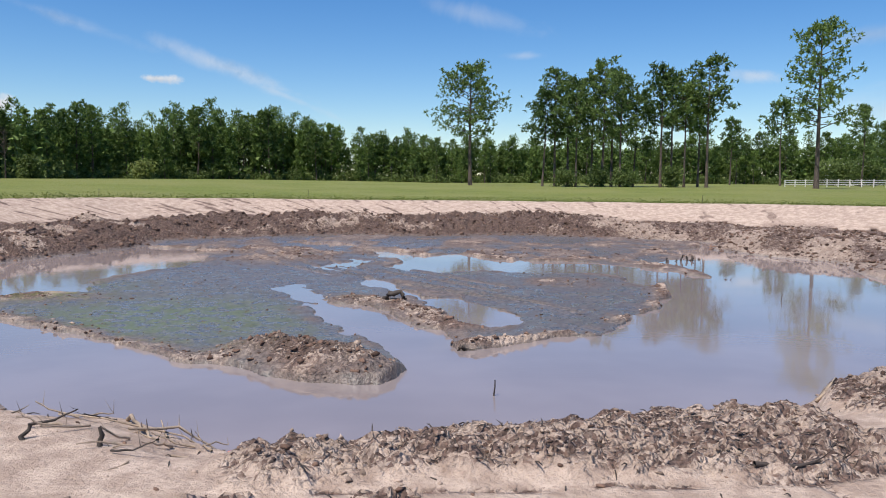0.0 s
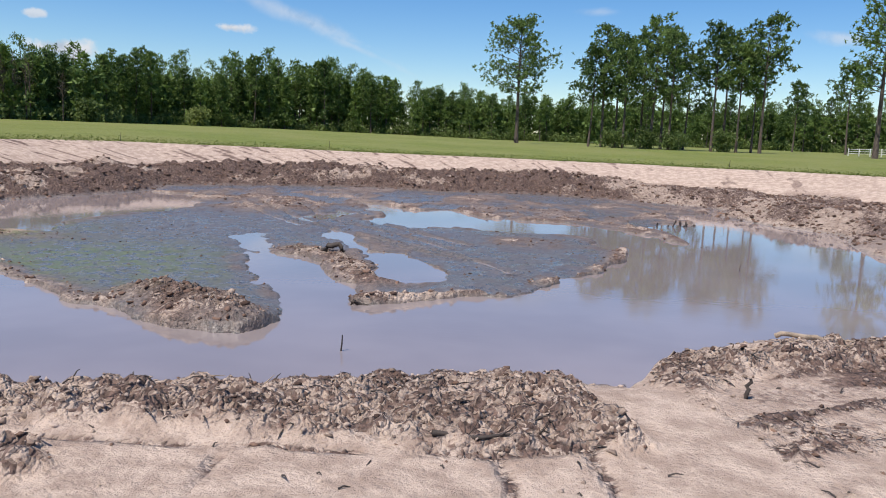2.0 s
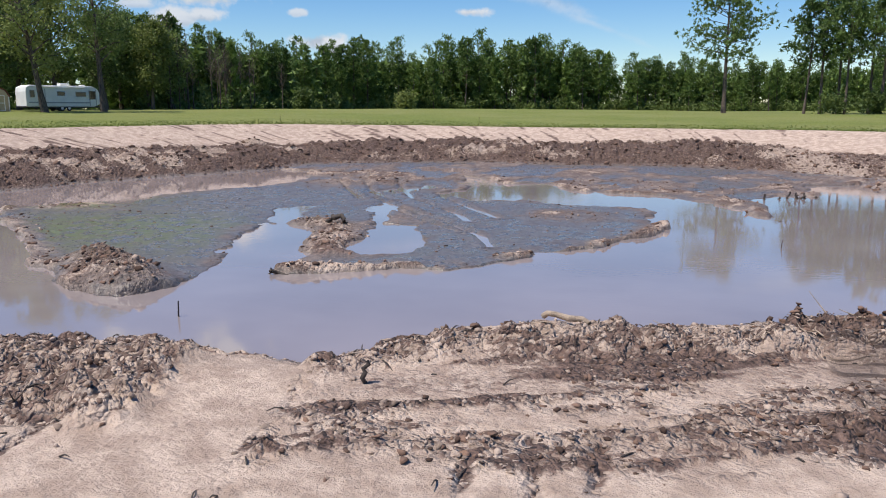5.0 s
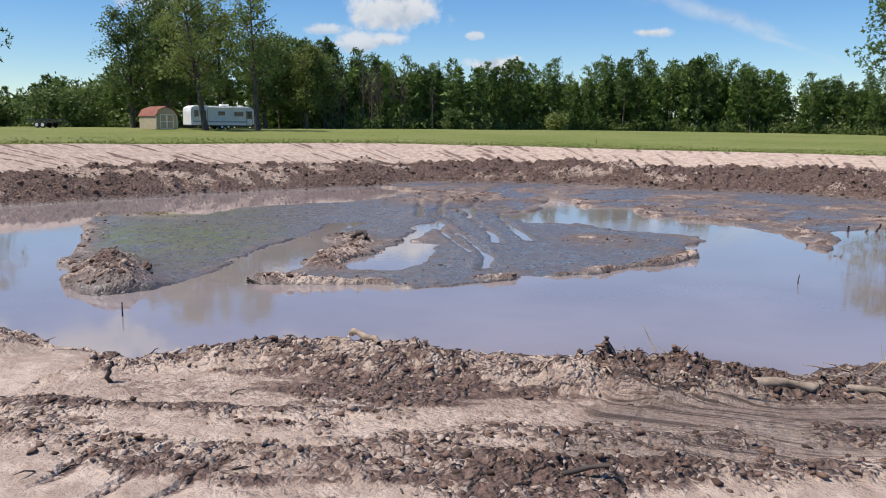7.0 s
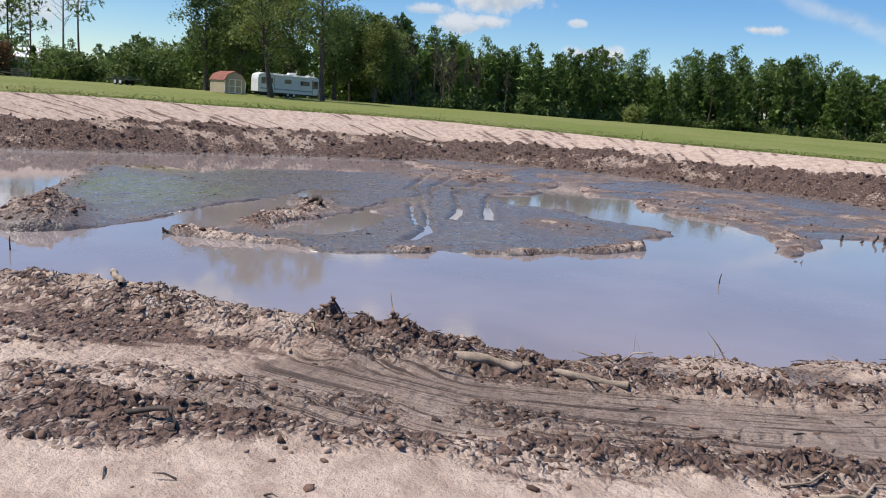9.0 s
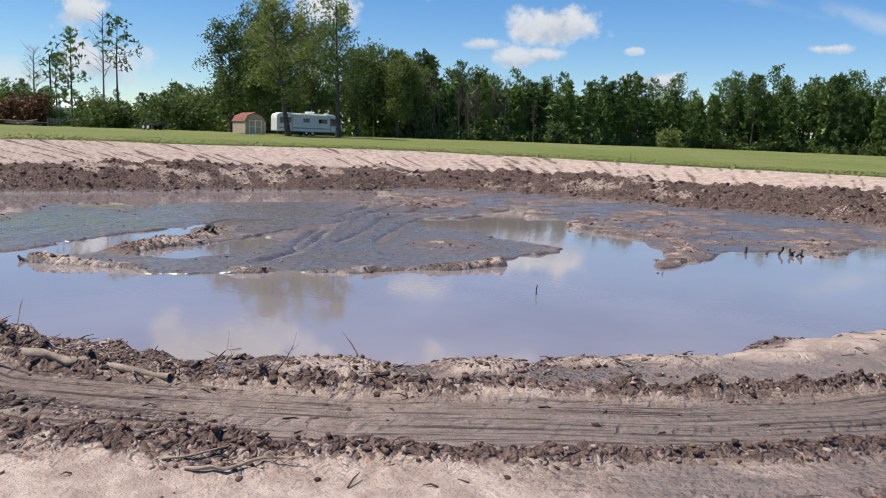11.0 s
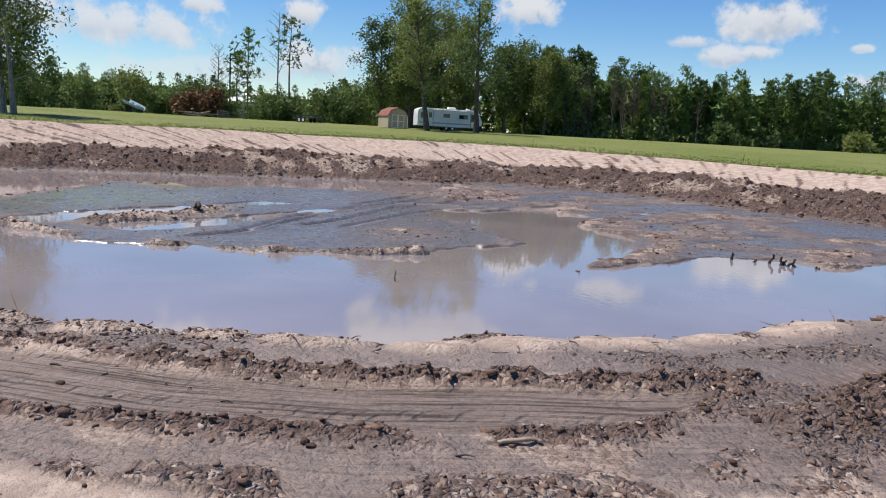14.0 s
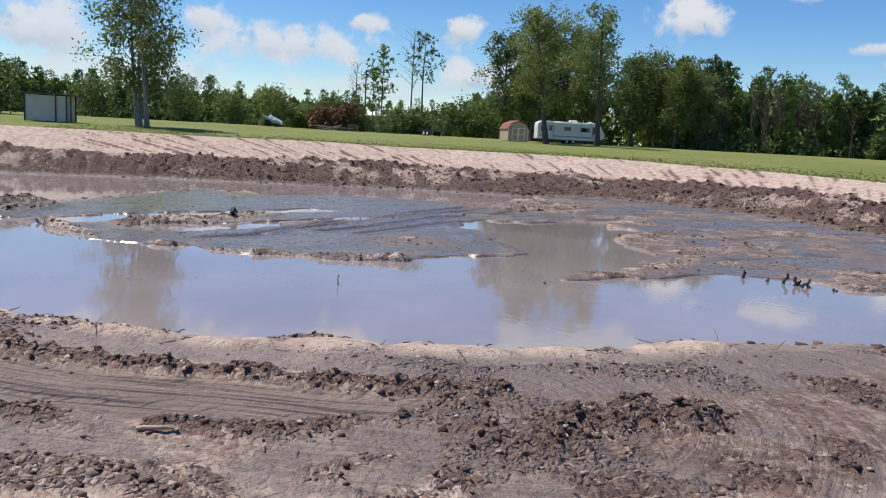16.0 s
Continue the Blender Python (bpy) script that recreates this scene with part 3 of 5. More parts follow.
    bar = np.exp(-(along(x, y, [(-3.2, 26.4), (-1.6, 25.4), (-0.6, 23.2), (0.2, 21.8)]) / 0.8) ** 2)
    hump = np.exp(-(along(x, y, [(-13.5, 44.0), (-9.5, 43.5), (-7.0, 40.0)]) / 1.6) ** 2) + 0.7 * np.exp(-(((x - 4.6) / 1.7) ** 2 + ((y - 31.0) / 1.2) ** 2)) \
        + 0.8 * np.exp(-(along(x, y, [(7.5, 40.6), (10, 37.6), (11.2, 34.6)]) / 0.8) ** 2) + 0.8 * np.exp(-(((x + 14.5) / 2.2) ** 2 + ((y - 26.5) / 1.3) ** 2)) \
        + 0.5 * np.exp(-(along(x, y, [(2, 50), (9, 48), (13, 44)]) / 1.4) ** 2)
    rim_a = sstep(flats_w, -0.1, 0.1) * np.exp(-(along(x, y, FLAT_WEST[:7]) / 0.6) ** 2) * sstep(fbm(x, y, 1.1, 3, 95), 0.36, 0.54)
    south_rim = np.maximum(south_rim, 0.65 * rim_a)
    broken = sstep(fbm(x, y, 0.9, 4, 99, 0.6), 0.40, 0.60)
    hump = hump * (0.35 + 0.65 * broken)
    hump = hump + 0.5 * sstep(y, 35, 40) * sstep(fbm(x, 0.6 * y, 2.0, 4, 97), 0.50, 0.62)
    flat_n = fbm(x, y, 1.1, 4, 101) - 0.5
    flat_z = WATER_Z + 0.015 + 0.045 * sstep(flats_w, 0, 1.2) + 0.13 * flat_n + 0.11 * south_rim + 0.06 * rim + 0.46 * mound + 0.09 * bar + 0.13 * hump
    rough_m = np.clip(mound + 0.6 * bar + 0.6 * south_rim + 0.22 * hump, 0, 1)
    flat_z = flat_z + rough_m * (0.40 * big + 0.45 * mid + 0.3 * (rubble - 0.06)) + 0.02 * rubble + 0.02 * fine
    flat_z = flat_z - 0.10 * sstep(fbm(x, 0.6 * y, 2.0, 4, 103), 0.58, 0.66) * sstep(y, 33, 37) * (1 - np.clip(hump + rough_m, 0, 1))
    # two shallow vehicle tracks sweep over the flats
    for line in ([(-3.6, 35.0), (-2.0, 33.2), (0.6, 30.4), (2.0, 28.3)], [(-4.2, 33.4), (-2.0, 31.0), (0.6, 28.6), (3.2, 25.8), (4.2, 23.9)], [(-2.4, 31.0), (-0.6, 29.1), (0.9, 27.6), (2.5, 26.1)], [(-1.9, 35.2), (0.5, 32.2), (2.6, 29.6)], [(-3.4, 33.0), (-6.0, 36.5), (-8.5, 40.5), (-10, 44)], [(-3.0, 34.5), (-5.2, 38), (-7.2, 42)], [(-4.8, 33.2), (-7.6, 37.0), (-10.5, 41)]):
        flat_z = flat_z - 0.14 * np.exp(-((along(x, y, line) + 0.2 * flat_n) / 0.13) ** 2) + 0.04 * np.exp(-((along(x, y, line) - 0.32) / 0.12) ** 2)
    on_flat = sstep(flats_w, -0.16, 0.05)
    bed = WATER_Z - 0.35
    inner = bed + (flat_z - bed) * on_flat
    edge = sstep(shore_w, -0.05, 0.35)
    z = bank * (1 - edge) + inner * edge
    # a silt shoal at the foot of the near bank
    shoal = np.exp(-(((x - 14.5) * 0.7 + (y - 19.5) * 0.7) / 1.3) ** 2 - (((x - 14.5) * 0.7 - (y - 19.5) * 0.7) / 0.45) ** 2)
    z = np.maximum(z, WATER_Z - 0.2 + 0.27 * shoal)
    # where the flats meet the far bank
    join = sstep(flats_w, 0, 1.0) * (1 - sstep(shore, -0.2, 2.2)) * sstep(shore, -2.0, 0.0)
    z = z + join * np.maximum(0, WATER_Z + 0.05 - z)
    out = sstep(-lip + 0.5 * wob, -0.15, 0.5)
    z = z * (1 - out) + lawn * out
    # masks
    grass = sstep(-lip + 0.9 * wob, 0.2, 1.4)
    far_east = sstep(x + 1.5 * wob, 18.0, 20.5)
    dark_near = 0.02 + (0.34 + 0.26 * sstep(fbm(x, y, 1.0, 3, 85), 0.42, 0.58)) * clodz + 0.36 * loose + 0.38 * strip + 0.80 * (row_m + ring_m) + 0.75 * row2 + 0.60 * rut
    dark_near = dark_near + middle * (0.06 + 0.42 * sstep(drag, 0.47, 0.58) * (1 - 0.85 * far_east) + 0.16 * far_east) + lane * (0.06 + 0.32 * far_east) + 0.42 * berm * (1 - caps)
    pan = far_east * (1 - lane) * (d2 < d1) * (1 - sand_side) * (1 - row2) * (1 - ring_m) + (1 - sstep(spin, 2.2, 3.0)) * (1 - ring_m)
    pan = np.clip(pan, 0, 1) * (1 - 0.8 * loose)
    east_mud = sstep(y + 2 * wob, 24.6, 26.6) * (1 - lane) * (1 - 0.9 * sand_side) * sstep(a, 1.3, 2.2) * (1 - row_m) * (1 - row2) * (1 - ring_m)
    pan = np.maximum(pan, 0.9 * east_mud)
    dark_near = dark_near + 0.12 * pan + 0.22 * east_mud
    dark_near = np.clip(dark_near - 0.95 * caps * (1 - row_m) - 0.9 * cap - 0.30 * ramp - 0.2 * patch, 0, 1)
    arc = 38.0 * np.arctan2(y - 36.0, x + 2.0)
    streak = vnoise((arc + 0.9 * lip + 0.5 * wob) / 0.36, lip / 3.0, 123) * 0.7 + 0.3 * fbm(x, y, 0.45, 2, 125)
    toe = sstep(lip, 3.2, 6.0) * sstep(fbm(x, y, 2.0, 3, 127), 0.45, 0.6)
    dark_far = np.where(on_cut > 0.5, 0.24 + 0.50 * sstep(streak, 0.66, 0.76) + 0.75 * toe, 1.0 - 0.85 * sstep(fbm(0.6 * x, y, 2.0, 4, 131), 0.56, 0.68) * sstep(a, 0.5, 2))
    dark_far = np.where(a < 0.4, 0.8, dark_far)
    dark_far = dark_far * (1 - sstep(x + 2 * wob, 9, 16) * (0.25 + 0.6 * sstep(fbm(x, 0.5 * y, 2.0, 3, 133), 0.42, 0.55)))
    dark = near * dark_near + (1 - near) * dark_far
    dark_flat = 0.85 - 0.80 * np.clip((1.2 - 0.55 * sstep(y, 34, 38)) * hump + 0.9 * south_rim + 0.35 * rim + 0.5 * bar + 0.4 * mound, 0, 1) * sstep(fbm(x, y, 0.6, 4, 141), 0.40, 0.58) + 0.1 * mound
    dark = dark * (1 - edge) + dark_flat * edge
    wet = edge * np.clip(1.0 - 1.3 * hump - 0.9 * mound - 0.9 * bar - 0.9 * south_rim - 0.5 * rim, 0, 1)
    wet = np.maximum(wet, 0.7 * (1 - sstep(z, WATER_Z + 0.02, WATER_Z + 0.16)))
    algae = edge * sstep(flats_w, 0.2, 1.0) * np.exp(-(((x + 8.5) / 6.0) ** 2 + ((y - 22.5) / 4.0) ** 2))
    algae = np.maximum(algae, 0.8 * edge * np.exp(-(((x + 14) / 3.0) ** 2 + ((y - 28) / 3.0) ** 2)))
    bank_strip = sstep(a, 0.15, 0.5) * sstep(d1, 0.2, 0.45) * (1 - lane) * (1 - sstep(a, 2.8, 3.4)) * sstep(x + 0.5 * y, 21, 24)
    silt = near * (1 - edge) * np.clip(0.95 * bank_strip * (1 - caps) ** 2 * (1 - 0.8 * berm) + 0.50 * lane * sstep(x, 15.5, 20) + 0.8 * pan * sstep(fbm(x, y, 0.9, 3, 119), 0.35, 0.55), 0, 1)
    crumb = near * np.clip(0.05 + 0.95 * clodz + 0.9 * loose + 0.25 * middle + row_m + ring_m + row2 + 0.8 * rut + 0.8 * berm * (1 - caps), 0, 1) * (1 - 0.92 * ramp) + (1 - near) * np.where(on_cut > 0.5, 0.05, 1.0)
    crumb = crumb * (1 - edge) + edge * np.clip(0.15 + rough_m + 0.4 * hump, 0, 1)
    return z, dict(dark=np.clip(dark, 0, 1), wet=np.clip(wet, 0, 1), grass=np.clip(grass, 0, 1), algae=algae, silt=np.clip(silt, 0, 1), crumb=crumb, furrow=d1, lane=np.maximum(lane, 0.35 * pan) * near), dict(a=a, clodz=clodz, row=row_m, ring=ring_m, rough=rough_m * edge, near=near, on_cut=on_cut, lip=lip, edge=edge, row2=row2, ramp=ramp, loose=loose, rut=rut, berm=berm)


def ground_z(x, y):
    return float(lie(np.array([float(x)]), np.array([float(y)]))[0][0])


def grid_lines(bands, far):
    lines = []
    for lo, hi, step in bands:
        lines += list(np.arange(lo, hi - step * 0.5, step))
    lines.append(bands[-1][1])
    d, x = bands[-1][2], bands[-1][1]
    while x < far:
        d *= 1.25
        x += d
        lines.append(x)
    d, x = bands[0][2], bands[0][0]
    while x > -far:
        d *= 1.25
        x -= d
        lines.insert(0, x)
    return np.array(lines)


def mesh_from(name, verts, faces, mats, smooth=False, index=None):
    """A mesh from arrays; faces is an (n, 3) or (n, 4) array."""
    me = bpy.data.meshes.new(name)
    k = faces.shape[1]
    me.vertices.add(len(verts))
    me.vertices.foreach_set("co", np.ascontiguousarray(verts, dtype=np.float32).ravel())
    me.loops.add(faces.size)
    me.loops.foreach_set("vertex_index", np.ascontiguousarray(faces, dtype=np.int32).ravel())
    me.polygons.add(len(faces))
    me.polygons.foreach_set("loop_start", np.arange(0, faces.size, k, dtype=np.int32))
    me.polygons.foreach_set("loop_total", np.full(len(faces), k, dtype=np.int32))
    if smooth:
        me.polygons.foreach_set("use_smooth", np.ones(len(faces), dtype=bool))
    for m in mats if isinstance(mats, (list, tuple)) else [mats]:
        me.materials.append(m)
    me.update()
    me.validate()
    return me


def build_ground():
    xs = grid_lines([(-40, -16, 0.24), (-16, -8, 0.12), (-8, 25.5, 0.07), (25.5, 47, 0.3)], 2600)
    ys = grid_lines([(-2, 5, 0.3), (5, 30, 0.07), (30, 46, 0.14), (46, 72, 0.2)], 2600)
    gx, gy = np.meshgrid(xs, ys)
    z, masks, _ = lie(gx.ravel(), gy.ravel())
    verts = np.stack([gx.ravel(), gy.ravel(), z], 1)
    nx, ny = len(xs), len(ys)
    i = (np.arange(ny - 1)[:, None] * nx + np.arange(nx - 1)[None]).ravel()
    faces = np.stack([i, i + 1, i + nx + 1, i + nx], 1)
    me = mesh_from("ground", verts, faces, EARTH, True)
    for key, values in masks.items():
        me.attributes.new(key, "FLOAT", "POINT").data.foreach_set("value", values.astype(np.float32))
    return tagged(new("ground", me), "pale sandy earth, dark mud and mown grass round a dug pond", "ground", kind="structure")


build_ground()
wx, wy = np.meshgrid(np.linspace(-27, 22, 26), np.linspace(8, 64, 29))
wi = (np.arange(28)[:, None] * 26 + np.arange(25)[None]).ravel()
tagged(new("water", mesh_from("water", np.stack([wx.ravel(), wy.ravel(), np.full(wx.size, WATER_Z)], 1), np.stack([wi, wi + 1, wi + 27, wi + 26], 1), WATER)),
       "still brown muddy water that mirrors sky and trees", "water", kind="structure")


# ---- trees ----
def tube(points, radii, sides=6):
    """A tapered tube round a line; quads."""
    pts = [Vector(p) for p in points]
    verts, faces = [], []
    for i, p in enumerate(pts):
        t = (pts[min(i + 1, len(pts) - 1)] - pts[max(i - 1, 0)]).normalized()
        u = t.orthogonal().normalized() if abs(t.z) < 0.9 else Vector((1, 0, 0))
        u = (u - t * u.dot(t)).normalized()
        v = t.cross(u)
        for s in range(sides):
            a = 2 * math.pi * s / sides
            verts.append(p + (u * math.cos(a) + v * math.sin(a)) * radii[i])
    for i in range(len(pts) - 1):
        for s in range(sides):
            a, b = i * sides + s, i * sides + (s + 1) % sides
            faces.append((a, b, b + sides, a + sides))
    return np.array(verts), np.array(faces)


def joined(pieces):
    """Stack (verts, faces) pairs into one."""
    vs, fs, n = [], [], 0
    for v, f in pieces:
        vs.append(v)
        fs.append(f + n)
        n += len(v)
    return np.concatenate(vs), np.concatenate(fs)


def unit(v):
    return v / np.maximum(np.linalg.norm(v, axis=1, keepdims=True), 1e-6)


def tufts(centres, length, width, blades, rng, up=0.35):
    """Sprays of thin blades round each centre; triangles."""
    n = len(centres)
    d = unit(rng.normal(size=(n * blades, 3)) + np.array([0, 0, up]))
    c = np.repeat(centres, blades, 0)
    side = unit(np.cross(d, rng.normal(size=d.shape)))
    ln = length * rng.uniform(0.6, 1.25, (n * blades, 1))
    wd = width * rng.uniform(0.7, 1.3, (n * blades, 1))
    v = np.stack([c - side * wd * 0.5, c + side * wd * 0.5, c + d * ln], 1).reshape(-1, 3)
    return v, np.arange(len(v)).reshape(-1, 3)


def leaves(centres, size, per, spreadr, rng):
    """Small tilted leaf blades in a cloud round each centre; quads."""
    n = len(centres) * per
    c = np.repeat(centres, per, 0) + rng.normal(size=(n, 3)) * spreadr
    u = unit(rng.normal(size=(n, 3)))
    w = unit(np.cross(u, rng.normal(size=(n, 3))))
    s = size * rng.uniform(0.6, 1.3, (n, 1))
    v = np.stack([c - u * s, c + w * s * 0.55, c + u * s, c - w * s * 0.55], 1).reshape(-1, 3)
    return v, np.arange(len(v)).reshape(-1, 4)


def pine(height, crown_from, spread_r, seed, n_limbs=34, per_limb=9, length=0.5, shape="round", bark=BARK, lean=0.3, radius=None, blades=6, up=0.35):
    """Trunk and crown meshes of a tall pine whose foot is at the origin."""
    rng = np.random.default_rng(seed)
    r0 = radius or height * 0.0125
    bend = rng.normal(size=2) * lean
    axis = lambda t: np.array([bend[0] * math.sin(2.2 * t), bend[1] * math.sin(2.6 * t + 0.4) - bend[1] * math.sin(0.4), height * t])
    ts = np.linspace(0, 0.985, 9)
    wood = [tube([axis(t) - (np.array([0, 0, 0.3]) if t == 0 else 0) for t in ts], [r0 * (1.25 if t == 0 else 1) * (1 - 0.86 * t) for t in ts], 8)]
    centres = []
    for k in range(n_limbs):
        u = (k + rng.random()) / n_limbs
        t = crown_from + (0.985 - crown_from) * u
        if shape == "round":
            reach = spread_r * (0.45 + 0.75 * math.sin(math.pi * min(1, 0.22 + 0.78 * u) ** 0.9)) * rng.uniform(0.55, 1.1)
        else:
            reach = spread_r * (1.08 - 0.92 * u) * rng.uniform(0.6, 1.1)
        ang = k * 2.4 + rng.normal() * 0.5
        rise = rng.uniform(0.05, 0.5) + 0.25 * u
        base = axis(t)
        tip = base + np.array([math.cos(ang) * reach, math.sin(ang) * reach, reach * rise])
        mid = base * 0.5 + tip * 0.5 + np.array([0, 0, -0.06 * reach])
        wood.append(tube([base, mid, tip], [r0 * 0.24 * (1 - 0.5 * u), r0 * 0.13, r0 * 0.05], 4))
        q = np.sqrt(rng.uniform(0.12, 1.0, per_limb))[:, None]
        line = np.where(q < 0.5, base + (mid - base) * q * 2, mid + (tip - mid) * (q * 2 - 1))
        centres.append(line + rng.normal(size=(per_limb, 3)) * (0.09 * reach + 0.18) * np.array([1, 1, 0.7]))
    centres.append(axis(0.985) + rng.normal(size=(per_limb, 3)) * 0.3)
    return joined(wood), tufts(np.concatenate(centres), length, length * 0.36, blades, rng, up)


def broadleaf(height, fork, spread_r, seed, n_limbs=26, per=26, size=0.17, cloud=0.55, stems=1, sparse=0.0):
    """Trunk and crown meshes of a leafy tree with one or more stems."""
    rng = np.random.default_rng(seed)
    wood, centres = [], []
    for s in range(stems):
        foot = np.array([0.0, 0.0, -0.2]) if stems == 1 else np.array([*(rng.normal(size=2) * 0.8), -0.2])
        r0 = height * (0.020 if stems == 1 else 0.015)
        top = foot + np.array([*(rng.normal(size=2) * spread_r * 0.3), height * rng.uniform(0.86, 0.97)])
        belly = foot * 0.55 + top * 0.45 + np.array([*(rng.normal(size=2) * 0.25), 0])
        axis = lambda t: foot * (1 - t) ** 2 + 2 * belly * t * (1 - t) + top * t * t
        ts = np.linspace(0, 1, 8)
        wood.append(tube([axis(t) for t in ts], [r0 * (1.25 if t == 0 else 1) * (1 - 0.9 * t) for t in ts], 8))
        for k in range(n_limbs // stems):
            u = (k + rng.random()) / (n_limbs // stems)
            t = fork + (0.97 - fork) * u
            ang = k * 2.4 + rng.normal() * 0.6
            reach = spread_r * (0.35 + 0.7 * math.sin(math.pi * (0.2 + 0.75 * u))) * rng.uniform(0.5, 1.05)
            base = axis(t)
            tip = base + np.array([math.cos(ang) * reach, math.sin(ang) * reach, reach * rng.uniform(0.25, 0.85)])
            mid = base * 0.5 + tip * 0.5 + np.array([0, 0, 0.1 * reach])
            wood.append(tube([base, mid, tip], [r0 * 0.32 * (1 - 0.6 * u), r0 * 0.18, r0 * 0.05], 5))
            m = 5
            q = rng.uniform(0.35, 1.05, (m, 1))
            centres.append(base + (tip - base) * q + rng.normal(size=(m, 3)) * 0.16 * reach)
    c = np.concatenate(centres)
    if sparse:
        c = c[rng.random(len(c)) > sparse]
    return joined(wood), leaves(c, size, per, cloud, rng)


def bare_tree(height, seed):
    rng = np.random.default_rng(seed)
    wood = [tube([(0, 0, -0.3), (0.1, 0, height * 0.4), (0, 0.1, height * 0.75), (0.1, 0.1, height)], [0.2, 0.15, 0.09, 0.02], 7)]
    for k in range(26):
        t = 0.42 + 0.55 * k / 26
        ang, reach = k * 2.4, height * 0.22 * (1.15 - t) * rng.uniform(0.6, 1.4) + 0.5
        b = np.array([0.05, 0.05, height * t])
        e = b + np.array([math.cos(ang) * reach, math.sin(ang) * reach, reach * 0.7])
        wood.append(tube([b, (b + e) / 2, e], [0.05, 0.035, 0.012], 4))
        for j in range(3):
            s = b + (e - b) * rng.uniform(0.4, 0.95)
            f = s + rng.normal(size=3) * np.array([0.6, 0.6, 0.3]) + np.array([0, 0, 0.6])
            wood.append(tube([s, f], [0.025, 0.008], 3))
    return joined(wood)


def empty_thing(name, x, y, z, rz, label, category, group=""):
    ob = new(name)
    ob.empty_display_size = 0.3
    ob.matrix_basis = pose(x, y, z, 0, 0, rz)
    return tagged(ob, label, category, group)


def attach(name, me, parent, label=""):
    ob = new(name, me)
    ob.parent = parent
    return tagged(ob, label)


def tree_thing(name, wood, crown, bark, leaf, x, y, rz, label, group="", smooth=True):
    t = empty_thing(name, x, y, ground_z(x, y), rz, label, "tree", group)
    attach("trunk", mesh_from("trunk", *wood, bark, True), t)
    if crown is not None:
        attach("crown", mesh_from("crown", *crown, leaf), t)
    return t


def polar(ex, ey, az, d):
    return ex + d * math.sin(radians(az)), ey + d * math.cos(radians(az))


# lone and grouped tall pines on the lawn to the north
lone = polar(0, 0, 1.75, 148)
tree_thing("pine_tree", *pine(21.8, 0.40, 6.6, 11, 54, 26, 0.52, blades=10, radius=0.40), BARK, NEEDLES, *lone, 20, "tall lone pine with a broad round crown on mown grass")
GROVE = [(7.0, 136, 18, 0.45), (7.9, 137, 22.5, 0.35), (8.85, 139, 21, 0.4), (9.4, 134, 19, 0.45), (10.5, 140, 22, 0.35), (11.2, 137, 24, 0.35), (11.9, 141, 23, 0.4), (12.5, 135, 21, 0.4),
         (13.4, 142, 18, 0.4), (15.3, 136, 22.5, 0.5), (16.0, 139, 21, 0.5), (16.9, 137, 19, 0.55), (17.8, 140, 17.5, 0.55), (18.4, 136, 23.5, 0.58)]
for k, (az, d, h, cf) in enumerate(GROVE):
    x, y = polar(0, 0, az, d)
    tree_thing("pine_tree", *pine(h * 0.88, cf, 3.5 + 0.5 * (k % 3), 30 + k, 34, 15, 0.56, "round", blades=9), BARK, NEEDLES, x, y, 40 * k, "tall slim pine in an open grove on mown grass", "pines of the grove")
x, y = polar(0, 0, 25.3, 127)
tree_thing("pine_tree", *pine(23.6, 0.36, 5.0, 61, 48, 22, 0.52, blades=9, radius=0.38), BARK, NEEDLES, x, y, 0, "very tall slender pine beside a pasture fence")
for az, d, h, cf, sp in ((23.1, 190, 18.5, 0.6, 3.4), (27.9, 185, 16.5, 0.35, 3.2), (19.9, 200, 15.5, 0.4, 3.0), (29.6, 170, 12, 0.3, 3.0)):
    x, y = polar(0, 0, az, d)
    tree_thing("pine_tree", *pine(h, cf, sp, int(az * 10), 34, 14, 0.68), BARK, NEEDLES, x, y, 0, "slim pine standing before the far woods")

# woods: edge trees as copies of a few kinds, depth as one mass
KINDS = []
for k, (h, cf, sp, shape) in enumerate([(17, 0.24, 2.9, "round"), (13, 0.06, 2.7, "cone"), (18.5, 0.34, 2.9, "round"), (11.5, 0.05, 2.5, "cone"), (16, 0.18, 2.9, "round"), (17.5, 0.36, 2.6, "round")]):
    KINDS.append((h, *pine(h, cf, sp, 200 + k, 44, 10, 0.74, shape, up=0.8)))
EDGE_EAST = [(-78, 98), (-80, 120), (-84, 150), (-88, 185), (-75, 215), (-58, 236), (-30, 250), (10, 252), (50, 248), (100, 240), (150, 220)]
EDGE_WEST = [(-94, 80), (-114, 80), (-142, 82), (-152, 50), (-152, 10), (-142, -30), (-125, -62)]
# height of the canopy at the corners of both edges
TALL_EAST = [0.86, 0.82, 0.84, 0.92, 1.0, 1.22, 0.9, 0.78, 0.78, 0.8, 0.8]
TALL_WEST = [0.8, 0.46, 0.44, 0.5, 0.55, 0.6, 0.7]


def edge_points(line, tall, step, back, rng, jitter=1.0):
    out = []
    for (a, b, ta, tb) in zip(line, line[1:], tall, tall[1:]):
        dx, dy = b[0] - a[0], b[1] - a[1]
        ln = math.hypot(dx, dy)
        nx, ny = -dy / ln, dx / ln
        if nx * (a[0] - 0) + ny * (a[1] - 30) < 0:
            nx, ny = -nx, -ny
        for s in np.arange(rng.random() * step, ln, step):
            o = back + rng.normal() * jitter
            q = s / ln
            out.append((a[0] + dx * q + nx * o + rng.normal() * 0.5, a[1] + dy * q + ny * o + rng.normal() * 0.5, ta + (tb - ta) * q))
    return out


